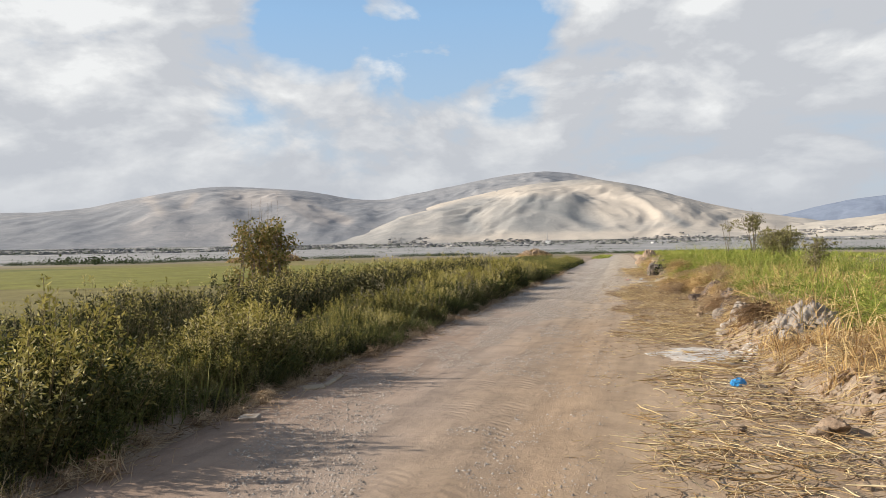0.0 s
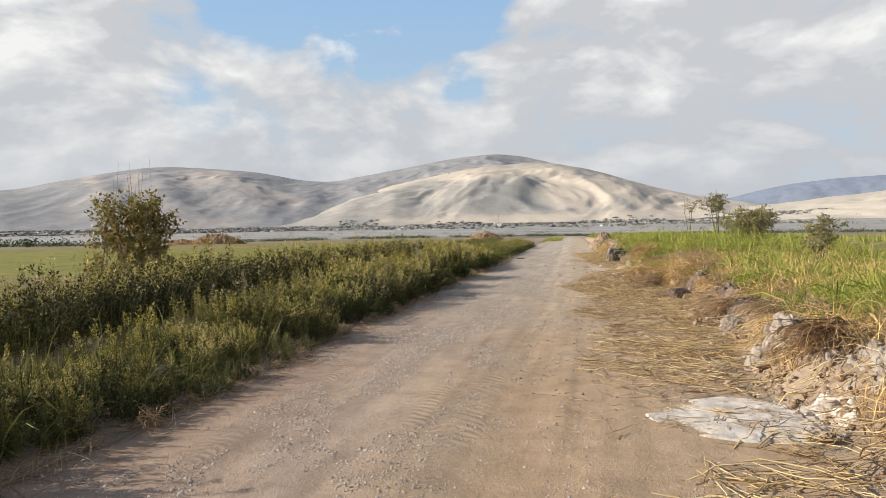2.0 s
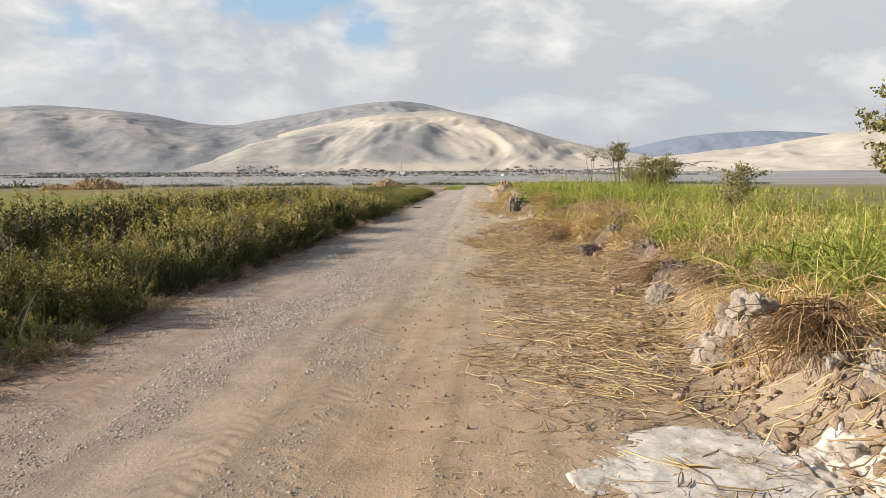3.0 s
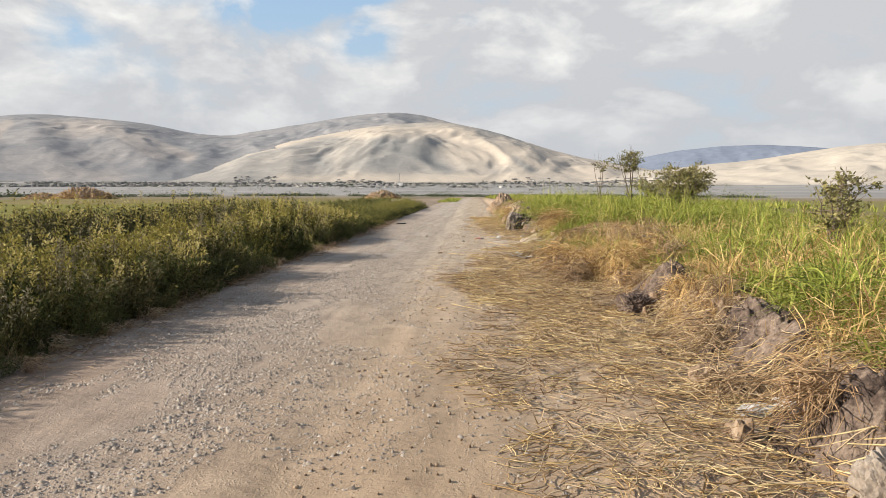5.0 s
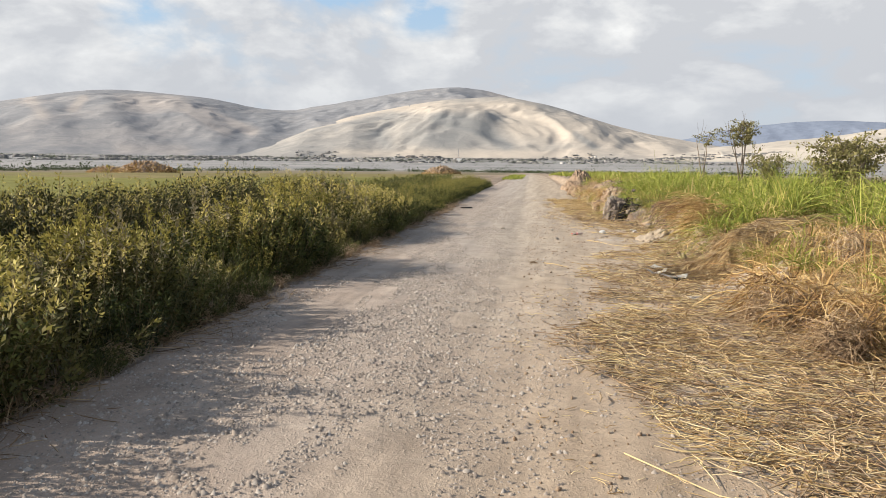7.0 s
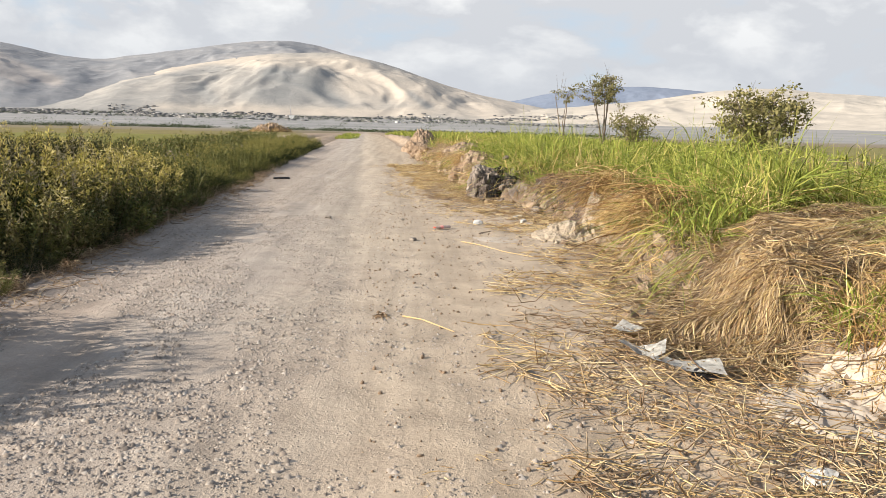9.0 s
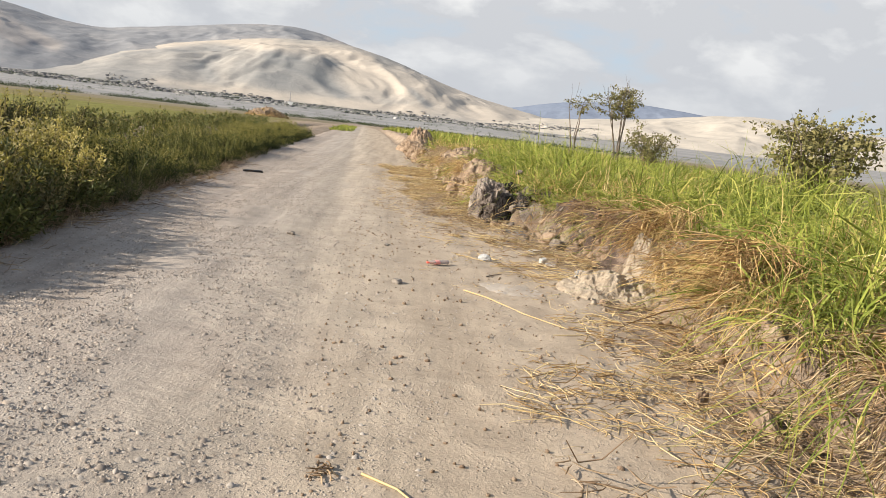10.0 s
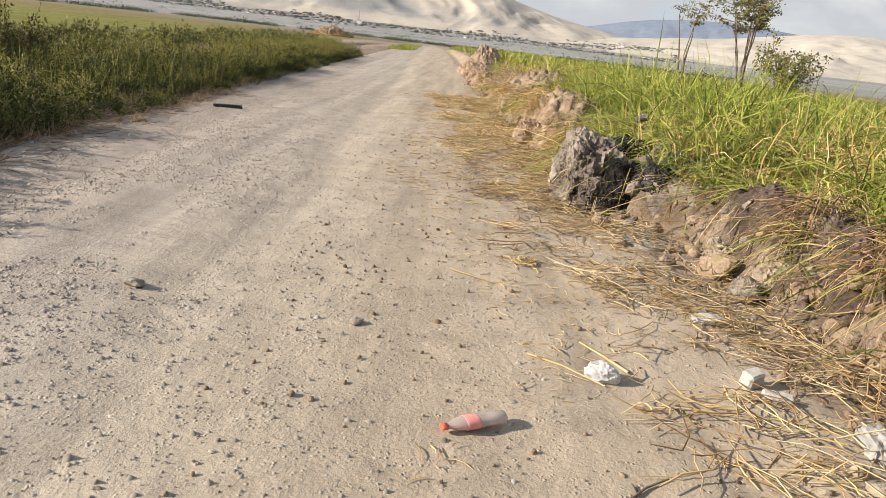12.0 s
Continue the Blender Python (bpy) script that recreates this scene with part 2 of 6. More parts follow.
def leafy(name, stops, rough=0.6, glow=0.35, tone=0.25, spec=0.12):
    """Foliage, grass or straw: every leaf has its own tint, and light passes through."""
    m, nt, b = surface(name, rough, spec)
    rnd = nt.nodes.new("ShaderNodeNewGeometry").outputs["Random Per Island"]
    own = nt.nodes.new("ShaderNodeObjectInfo").outputs["Random"]
    patch = noise_node(nt, place_of(nt), 1.3, 3)
    fac = math_node(nt, "ADD", math_node(nt, "MULTIPLY", rnd, 0.55), math_node(nt, "MULTIPLY", patch, 0.45))
    fac = math_node(nt, "ADD", fac, math_node(nt, "MULTIPLY", math_node(nt, "SUBTRACT", own, 0.5), tone))
    col = ramp(nt, fac, stops)
    link(nt, col, b.inputs["Base Color"])
    thin = nt.nodes.new("ShaderNodeBsdfTranslucent")
    link(nt, col, thin.inputs["Color"])
    both = nt.nodes.new("ShaderNodeMixShader")
    both.inputs[0].default_value = glow
    link(nt, b.outputs[0], both.inputs[1])
    link(nt, thin.outputs[0], both.inputs[2])
    link(nt, both.outputs[0], nt.nodes["Material Output"].inputs["Surface"])
    return m


def track_surface(nt, p):
    """Colour and relief of the packed road: reddish earth giving way to grey gravel, bare soil along the right-hand side."""
    xyz = nt.nodes.new("ShaderNodeSeparateXYZ")
    link(nt, p, xyz.inputs[0])
    # across the road, from its middle line
    off = math_node(nt, "ADD", xyz.outputs[0], math_node(nt, "ADD", math_node(nt, "MULTIPLY", xyz.outputs[1], 0.043), 0.30))
    lane = off
    wander = math_node(nt, "MULTIPLY", math_node(nt, "SUBTRACT", noise_node(nt, p, 0.8, 4), 0.5), 1.1)
    off = math_node(nt, "ADD", off, wander)
    across = ramp(nt, math_node(nt, "ADD", math_node(nt, "MULTIPLY", off, 0.25), 0.5),
                  [(0.05, (0.25, 0.172, 0.122)), (0.22, (0.305, 0.222, 0.162)), (0.42, (0.315, 0.243, 0.186)), (0.60, (0.335, 0.248, 0.172)), (0.78, (0.345, 0.245, 0.157)), (0.95, (0.38, 0.277, 0.18))])
    mid, fine = noise_node(nt, p, 3.2, 5, 0.6, 0.5), noise_node(nt, p, 70, 6, 0.7)
    speck = nt.nodes.new("ShaderNodeTexVoronoi")
    speck.inputs["Scale"].default_value = 45
    link(nt, p, speck.inputs["Vector"])
    tone = ramp(nt, math_node(nt, "ADD", math_node(nt, "MULTIPLY", mid, 0.55), math_node(nt, "MULTIPLY", fine, 0.45)),
                [(0.3, 0.66), (0.5, 0.97), (0.7, 1.2)])
    drag = noise_node(nt, vec_node(nt, "MULTIPLY", p, (2.4, 0.12, 1.0)), 1.6, 4, 0.6)
    tone = mix(nt, 1.0, tone, ramp(nt, drag, [(0.32, 0.80), (0.5, 1.0), (0.68, 1.13)]), "MULTIPLY")
    col = mix(nt, 1.0, across, tone, "MULTIPLY")
    along = math_node(nt, "ADD", math_node(nt, "MULTIPLY", xyz.outputs[1], 0.03), math_node(nt, "MULTIPLY", wander, 0.25))
    grey = ramp(nt, along, [(0.28, 0.0), (0.75, 1.0)])
    side = ramp(nt, math_node(nt, "ADD", math_node(nt, "MULTIPLY", off, 0.25), 0.5), [(0.2, (0.385, 0.325, 0.268)), (0.5, (0.415, 0.367, 0.312)), (0.76, (0.465, 0.40, 0.315)), (0.92, (0.435, 0.36, 0.272))])
    col = mix(nt, math_node(nt, "MULTIPLY", grey, 0.8), col, mix(nt, 1.0, side, tone, "MULTIPLY"))
    chip = ramp(nt, speck.outputs["Distance"], [(0.0, 1.0), (0.32, 0.0)])
    pick = ramp(nt, noise_node(nt, p, 14, 3), [(0.5, 0.0), (0.62, 1.0)])
    chip = math_node(nt, "MULTIPLY", chip, pick)
    col = mix(nt, math_node(nt, "MULTIPLY", chip, 0.45), col, (0.36, 0.32, 0.28))
    h = math_node(nt, "ADD", math_node(nt, "MULTIPLY", fine, 0.22), math_node(nt, "MULTIPLY", chip, 0.5))
    h = math_node(nt, "ADD", h, math_node(nt, "MULTIPLY", mid, 0.8))
    h = math_node(nt, "ADD", h, math_node(nt, "MULTIPLY", noise_node(nt, p, 17, 5, 0.7), 0.5))
    # prints of tractor and car tyres
    kept = ramp(nt, noise_node(nt, p, 0.9, 3), [(0.46, 0.0), (0.56, 1.0)])
    deep = ramp(nt, math_node(nt, "MULTIPLY", xyz.outputs[1], 0.05), [(0.4, 0.19), (0.6, 0.08)])
    for centre, half, pitch in ((-1.42, 0.15, 6.5), (-1.02, 0.10, 11.0), (0.55, 0.20, 8.5), (0.15, 0.16, 9.5)):
        d = math_node(nt, "ABSOLUTE", math_node(nt, "SUBTRACT", lane, centre))
        wave = math_node(nt, "SINE", math_node(nt, "MULTIPLY", math_node(nt, "ADD", math_node(nt, "MULTIPLY", xyz.outputs[1], pitch), math_node(nt, "ADD", math_node(nt, "MULTIPLY", d, 4.0), math_node(nt, "MULTIPLY", mid, 0.9))), 6.283))
        band = ramp(nt, d, [(half * 0.75, 1.0), (half, 0.0)])
        h = math_node(nt, "ADD", h, math_node(nt, "MULTIPLY", math_node(nt, "MULTIPLY", wave, band), math_node(nt, "MULTIPLY", kept, deep)))
    return col, h


def road_material():
    m, nt, b = surface("road_dirt", 0.93, 0.18)
    col, h = track_surface(nt, place_of(nt))
    link(nt, col, b.inputs["Base Color"])
    relief(nt, b, h, 0.6, 0.03)
    return m


def ground_material():
    m, nt, b = surface("open_ground", 0.95, 0.15)
    p = place_of(nt)
    zone = nt.nodes.new("ShaderNodeAttribute")
    zone.attribute_name = "field"
    worn = nt.nodes.new("ShaderNodeAttribute")
    worn.attribute_name = "worn"
    far = nt.nodes.new("ShaderNodeAttribute")
    far.attribute_name = "far"
    mid, fine = noise_node(nt, p, 1.6, 6, 0.65, 0.4), noise_node(nt, p, 60, 6, 0.75)
    fac = math_node(nt, "ADD", math_node(nt, "MULTIPLY", mid, 0.6), math_node(nt, "MULTIPLY", fine, 0.4))
    soil = ramp(nt, fac, [(0.3, (0.13, 0.092, 0.064)), (0.46, (0.27, 0.205, 0.145)), (0.68, (0.45, 0.365, 0.275))])
    plots = nt.nodes.new("ShaderNodeTexVoronoi")
    plots.inputs["Scale"].default_value = 0.016
    stretch = vec_node(nt, "MULTIPLY", p, (0.45, 1.0, 1.0))
    link(nt, stretch, plots.inputs["Vector"])
    red = nt.nodes.new("ShaderNodeSeparateColor")
    link(nt, plots.outputs["Color"], red.inputs[0])
    crop = ramp(nt, red.outputs[0], [(0.0, (0.13, 0.13, 0.028)), (0.35, (0.19, 0.18, 0.04)), (0.6, (0.12, 0.125, 0.027)), (0.8, (0.21, 0.165, 0.07)), (1.0, (0.16, 0.155, 0.038))])
    crop = mix(nt, 1.0, crop, ramp(nt, noise_node(nt, p, 0.35, 6, 0.7), [(0.3, 0.65), (0.7, 1.25)]), "MULTIPLY")
    # pale grey of the far valley floor, aerial haze put into its colour
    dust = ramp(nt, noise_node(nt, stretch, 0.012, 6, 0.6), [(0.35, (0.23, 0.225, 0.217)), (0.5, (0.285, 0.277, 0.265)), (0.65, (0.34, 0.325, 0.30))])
    cut = nt.nodes.new("ShaderNodeAttribute")
    cut.attribute_name = "cut"
    fallow = nt.nodes.new("ShaderNodeAttribute")
    fallow.attribute_name = "fallow"
    crop = mix(nt, fallow.outputs["Fac"], crop, mix(nt, 1.0, (0.20, 0.165, 0.10), ramp(nt, noise_node(nt, stretch, 0.03, 5, 0.6), [(0.3, 0.75), (0.7, 1.2)]), "MULTIPLY"))
    humus = ramp(nt, fac, [(0.35, (0.05, 0.036, 0.026)), (0.47, (0.155, 0.112, 0.078)), (0.62, (0.36, 0.285, 0.21))])
    soil = mix(nt, cut.outputs["Fac"], soil, humus)
    packed, packed_h = track_surface(nt, p)
    soil = mix(nt, worn.outputs["Fac"], soil, packed)
    col = mix(nt, zone.outputs["Fac"], soil, crop)
    # with distance the fields fade into that hazy grey
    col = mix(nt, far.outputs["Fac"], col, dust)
    link(nt, col, b.inputs["Base Color"])
    relief(nt, b, mix(nt, far.outputs["Fac"], mix(nt, worn.outputs["Fac"], fac, packed_h), (0.5, 0.5, 0.5)), 0.8, 0.035)
    return m


def hill_material(name, sand, scree, dark):
    """Bare slopes: pale sand over grey scree, broken up at two scales; the attribute also carries sunlit and
    cloud-shaded patches.
    """
    m, nt, b = surface(name, 0.97, 0.1)
    p = place_of(nt)
    lit_drift = nt.nodes.new("ShaderNodeAttribute")
    lit_drift.attribute_name = "sand"
    big = noise_node(nt, vec_node(nt, "MULTIPLY", p, (1.0, 0.55, 1.6)), 0.0035, 5, 0.5, 0.6)
    fine = noise_node(nt, p, 0.022, 8, 0.65, 0.6)
    fac = math_node(nt, "ADD", lit_drift.outputs["Fac"], math_node(nt, "MULTIPLY", math_node(nt, "SUBTRACT", big, 0.5), 0.9))
    fac = math_node(nt, "ADD", fac, math_node(nt, "MULTIPLY", math_node(nt, "SUBTRACT", fine, 0.5), 0.5))
    col = ramp(nt, fac, [(0.0, dark), (0.3, scree), (0.72, sand), (1.0, sand)])
    col = mix(nt, 1.0, col, ramp(nt, fine, [(0.3, 0.9), (0.7, 1.06)]), "MULTIPLY")
    link(nt, col, b.inputs["Base Color"])
    relief(nt, b, fine, 0.4, 7.0)
    return m


def plain_paint(name, color, rough=0.5, spec=0.4, vary=0.15, metal=0.0):
    m, nt, b = surface(name, rough, spec)
    f = noise_node(nt, place_of(nt), 25, 5, 0.6)
    col = mix(nt, 1.0, color, ramp(nt, f, [(0.3, 1.0 - vary), (0.7, 1.0 + vary)]), "MULTIPLY")
    link(nt, col, b.inputs["Base Color"])
    b.inputs["Metallic"].default_value = metal
    return m


def per_island(name, stops, rough=0.9):
    m, nt, b = surface(name, rough, 0.2)
    rnd = nt.nodes.new("ShaderNodeNewGeometry").outputs["Random Per Island"]
    f = noise_node(nt, place_of(nt), 60, 4)
    col = mix(nt, 1.0, ramp(nt, rnd, stops), ramp(nt, f, [(0.3, 0.8), (0.7, 1.15)]), "MULTIPLY")
    link(nt, col, b.inputs["Base Color"])
    return m


ROAD = road_material()
GROUND = ground_material()
# sand and scree, with sunlit and cloud-shaded tones put into the colour
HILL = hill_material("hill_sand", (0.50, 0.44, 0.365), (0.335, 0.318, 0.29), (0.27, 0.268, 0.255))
# greyed and blued: cloud shade and aerial haze sit in these tones
HILL_BACK = hill_material("hazy_scree", (0.42, 0.38, 0.345), (0.265, 0.266, 0.27), (0.215, 0.223, 0.238))
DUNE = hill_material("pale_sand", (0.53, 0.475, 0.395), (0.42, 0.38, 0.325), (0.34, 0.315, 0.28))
# the blue is aerial haze mixed into the rock's base colour
FAR_RANGE = hill_material("hazy_far_rock", (0.24, 0.27, 0.33), (0.20, 0.235, 0.30), (0.17, 0.20, 0.265))
# SHRUB and REED are darkened to read as leaves in shade
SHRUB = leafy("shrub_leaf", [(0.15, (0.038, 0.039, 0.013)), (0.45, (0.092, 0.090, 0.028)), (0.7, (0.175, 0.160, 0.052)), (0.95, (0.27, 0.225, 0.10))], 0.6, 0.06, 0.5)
# brightened tint for the upper leaves, sunlight put into the colour
TOPLIT = leafy("toplit_leaf", [(0.15, (0.20, 0.18, 0.04)), (0.4, (0.38, 0.33, 0.08)), (0.7, (0.54, 0.45, 0.13)), (0.95, (0.62, 0.54, 0.28))], 0.7, 0.15, 0.7)
PALE = leafy("dried_weed", [(0.2, (0.17, 0.15, 0.085)), (0.6, (0.31, 0.27, 0.165)), (0.95, (0.46, 0.41, 0.28))], 0.7, 0.12, 0.3)
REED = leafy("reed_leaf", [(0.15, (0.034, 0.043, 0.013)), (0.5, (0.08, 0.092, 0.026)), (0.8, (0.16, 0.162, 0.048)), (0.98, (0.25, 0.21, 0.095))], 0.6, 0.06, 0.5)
TALL = leafy("olive_grass", [(0.15, (0.075, 0.08, 0.02)), (0.42, (0.18, 0.172, 0.042)), (0.7, (0.34, 0.30, 0.085)), (0.95, (0.46, 0.385, 0.16))], 0.6, 0.15, 0.2)
# REED darkened once more, for the shaded face of the ditch row
SHADED_REED = leafy("shaded_reed_leaf", [(0.15, (0.022, 0.027, 0.010)), (0.5, (0.048, 0.052, 0.018)), (0.8, (0.10, 0.095, 0.034)), (0.98, (0.19, 0.155, 0.075))], 0.6, 0.05, 0.5)
GRASS = leafy("grass_blade", [(0.18, (0.085, 0.12, 0.02)), (0.38, (0.18, 0.22, 0.036)), (0.57, (0.31, 0.345, 0.065)), (0.78, (0.42, 0.40, 0.10)), (0.93, (0.57, 0.44, 0.16))], 0.55, 0.2, 0.1, 0.12)
DRY = leafy("dry_blade", [(0.12, (0.12, 0.07, 0.03)), (0.36, (0.34, 0.20, 0.085)), (0.58, (0.60, 0.41, 0.17)), (0.88, (0.76, 0.59, 0.31))], 0.6, 0.12, 0.1)
STRAW = leafy("straw_stalk", [(0.15, (0.19, 0.11, 0.05)), (0.36, (0.43, 0.285, 0.13)), (0.56, (0.64, 0.48, 0.235)), (0.9, (0.82, 0.69, 0.43))], 0.45, 0.1, 0.1)
BROADLEAF = leafy("tree_leaf", [(0.15, (0.08, 0.085, 0.028)), (0.42, (0.17, 0.165, 0.05)), (0.66, (0.31, 0.245, 0.085)), (0.9, (0.36, 0.20, 0.08))], 0.5, 0.25, 0.1)
SAGE = leafy("bush_leaf", [(0.15, (0.14, 0.135, 0.06)), (0.5, (0.25, 0.23, 0.095)), (0.85, (0.36, 0.31, 0.13)), (0.98, (0.44, 0.37, 0.19))], 0.6, 0.3, 0.1)
STEM = blotchy("weed_stem", [(0.3, (0.10, 0.07, 0.04)), (0.6, (0.24, 0.19, 0.10))], 8, 60)
BARK = blotchy("bark", [(0.3, (0.10, 0.075, 0.055)), (0.5, (0.20, 0.16, 0.12)), (0.7, (0.30, 0.25, 0.19))], 5, 50, bump=0.7)
CLOD = blotchy("dry_clod", [(0.32, (0.11, 0.075, 0.05)), (0.48, (0.27, 0.19, 0.125)), (0.66, (0.43, 0.34, 0.245))], 6, 45, bump=0.9, depth=0.02)
ASH = blotchy("pale_ash", [(0.32, (0.14, 0.11, 0.085)), (0.47, (0.28, 0.235, 0.19)), (0.68, (0.46, 0.415, 0.355))], 4, 40, bump=0.8, depth=0.015)
CHAR = blotchy("charred_soil", [(0.34, (0.03, 0.022, 0.018)), (0.48, (0.10, 0.072, 0.057)), (0.66, (0.31, 0.24, 0.185))], 3.2, 45, bump=0.9, depth=0.02)
# near-black for the shade inside the bank's hollow, put into a colour
HOLLOW_BLACK = blotchy("hollow_dark", [(0.40, (0.008, 0.007, 0.007)), (0.52, (0.03, 0.026, 0.024)), (0.68, (0.16, 0.145, 0.13))], 5, 40, bump=0.9, depth=0.02)
BURNT = blotchy("burnt_crust", [(0.36, (0.02, 0.016, 0.014)), (0.43, (0.13, 0.105, 0.088)), (0.54, (0.27, 0.225, 0.185)), (0.68, (0.45, 0.40, 0.35))], 3.6, 40, bump=0.9, depth=0.025)
GREY_ASH = blotchy("grey_ash", [(0.36, (0.10, 0.09, 0.082)), (0.48, (0.22, 0.205, 0.19)), (0.66, (0.36, 0.34, 0.315))], 6, 45, bump=0.7, depth=0.012)
PEBBLE = per_island("pebble", [(0.0, (0.22, 0.18, 0.145)), (0.4, (0.32, 0.268, 0.218)), (0.75, (0.385, 0.33, 0.275)), (1.0, (0.46, 0.405, 0.345))])

ASH_DUST = blotchy("ash_dust", [(0.38, (0.30, 0.24, 0.185)), (0.47, (0.46, 0.41, 0.35)), (0.60, (0.56, 0.525, 0.475))], 5, 40, bump=0.5, depth=0.01)
PALE_DUST = blotchy("pale_dust", [(0.36, (0.36, 0.30, 0.235)), (0.5, (0.44, 0.375, 0.30)), (0.64, (0.50, 0.44, 0.37))], 5, 45, bump=0.4, depth=0.008)
PALE_EARTH = blotchy("pale_earth", [(0.32, (0.19, 0.145, 0.10)), (0.46, (0.34, 0.275, 0.20)), (0.66, (0.49, 0.42, 0.325))], 5, 45, bump=0.9, depth=0.02)
RUST = leafy("dead_root", [(0.1, (0.10, 0.062, 0.036)), (0.4, (0.27, 0.17, 0.09)), (0.7, (0.46, 0.31, 0.17)), (0.95, (0.60, 0.46, 0.28))], 0.7, 0.08, 0.2)
DEAD = leafy("dead_stalk", [(0.1, (0.11, 0.073, 0.045)), (0.38, (0.29, 0.195, 0.115)), (0.62, (0.48, 0.355, 0.215)), (0.95, (0.60, 0.49, 0.33))], 0.7, 0.1, 0.2)


# ---- ground, road and distance ----
def spread(core, edge, limit, grow=1.22):
    """Grid lines: a dense core, widening steps out to the limit on both sides."""
    out = list(core)
    step = edge
    while out[-1] < limit:
        out.append(out[-1] + step)
        step *= grow
    step = edge
    while out[0] > -limit:
        out.insert(0, out[0] - step)
        step *= grow
    return np.array(out)


def grid_mesh(name, xs, ys, zfun, shade_smooth=True):
    gx, gy = np.meshgrid(xs, ys)
    verts = np.stack([gx, gy, zfun(gx, gy)], -1)
    n, k = gx.shape
    i = np.arange(n - 1)[:, None] * k + np.arange(k - 1)[None]
    quads = np.stack([i, i + 1, i + k + 1, i + k], -1).reshape(-1, 4)
    return mesh_np(name, verts, quads, None, shade_smooth), gx, gy


def build_ground():
    xs = spread(np.concatenate([np.arange(-9, -3.5, 0.22), np.arange(-3.5, 4.6, 0.085), np.arange(4.7, 9, 0.22)]), 0.4, 4700)
    ys = spread(np.concatenate([np.arange(-6, 38, 0.11), np.arange(38, 75, 0.4)]), 0.5, 4700)
    def sheet(x, y):
        inner = smooth(0.02, 0.3, x - road_left(y)) * smooth(0.4, 0.8, road_right(y) - x)
        return height(x, y) - 0.10 * inner * (y < 139) * (y > -13)

    me, gx, gy = grid_mesh("ground", xs, ys, sheet)
    d = np.hypot(gx, gy)
    v = road_mid(gy) - road_half(gy) - gx
    jitter = (fbm(gx * 0.25, gy * 0.25, 21, 4) - 0.5) * 5
    field = smooth(7.5, 9.0, v + jitter) + smooth(3.0, 6.0, gx - bank_foot(gy) + jitter * 0.3) * 0.8
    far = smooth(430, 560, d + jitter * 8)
    side = gx - road_mid(gy) - road_half(gy)
    bank_u = gx - bank_foot(gy)
    cut = smooth(-0.25, 0.0, bank_u) * (1 - smooth(0.5, 1.2, bank_u)) * smooth(11, 15, gy) * (gy < 60)
    worn = (1 - smooth(0.25, 1.2, side + (fbm(gx * 1.5, gy * 1.5, 23, 3) - 0.5) * 0.8)) * (1 - smooth(-0.5, 0.1, v)) * (1 - smooth(-0.2, 0.05, bank_u))
    for key, value in (("field", np.clip(field, 0, 1)), ("far", far), ("worn", worn), ("cut", cut), ("fallow", smooth(190, 250, d + jitter * 8))):
        me.attributes.new(key, "FLOAT", "POINT").data.foreach_set("value", value.ravel().astype(np.float32))
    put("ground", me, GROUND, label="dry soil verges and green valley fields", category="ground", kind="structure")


def road_left(y):
    return road_mid(y) - road_half(y) - 0.12


def road_right(y):
    """The packed surface runs on under the straw, up to the foot of the bank."""
    return np.maximum(bank_foot(y) - 0.12, road_mid(y) + road_half(y) + 0.15)


def road_z(x, y):
    s = (x - road_mid(y)) / (road_half(y) + 0.12)
    inside = np.clip(1 - s**4, 0, 1)
    z = 0.025 + 0.015 * np.clip(1 - s**2, 0, 1) - 0.018 * np.exp(-((s - 0.42) / 0.13) ** 2) - 0.014 * np.exp(-((s + 0.38) / 0.15) ** 2)
    z = z + (fbm(x * 6, y * 6, 41, 4) - 0.5) * (0.010 + 0.012 * inside) + (fbm(x * 1.1, y * 0.7, 43, 3) - 0.5) * 0.045 * inside
    z = z + 0.004 * np.sin(y * 21 + 6 * fbm(x * 1.3, y * 1.3, 44, 2)) * np.exp(-((s - 0.2) / 0.3) ** 2)
    t = smooth(0.9, 1.25, s)
    return (1 - t) * (plain(np.hypot(x, y)) + z) + t * (height(x, y) + 0.018)


def build_road():
    w = np.linspace(0, 1, 65)
    ys = np.concatenate([np.arange(-14, 40, 0.1), np.arange(40, 140, 0.5)])
    gw, gy = np.meshgrid(w, ys)
    ragged = (fbm(gy * 0.9 + gw * 3, gw * 1.5, 31, 4) - 0.5) * 0.4
    lo, hi = road_left(gy), road_right(gy)
    gx = lo + gw * (hi - lo) + ragged * (np.exp(-gw * 14) + np.exp(-(1 - gw) * 14))
    z = road_z(gx, gy) - 0.07 * smooth(0.05, 0.0, gw) - 0.05 * smooth(0.93, 1.0, gw)
    verts = np.stack([gx, gy, z], -1)
    n, k = gw.shape
    i = np.arange(n - 1)[:, None] * k + np.arange(k - 1)[None]
    quads = np.stack([i, i + 1, i + k + 1, i + k], -1).reshape(-1, 4)
    put("road", mesh_np("road", verts, quads, None, True), ROAD, label="unpaved gravel and dirt farm road", category="road", kind="structure")


def top(x, y):
    """The walking surface: road or ground."""
    x, y = np.asarray(x, float), np.asarray(y, float)
    on = (x > road_left(y) + 0.12) & (x < road_right(y) - 0.06)
    return np.where(on, np.maximum(road_z(x, y), height(x, y)), height(x, y))


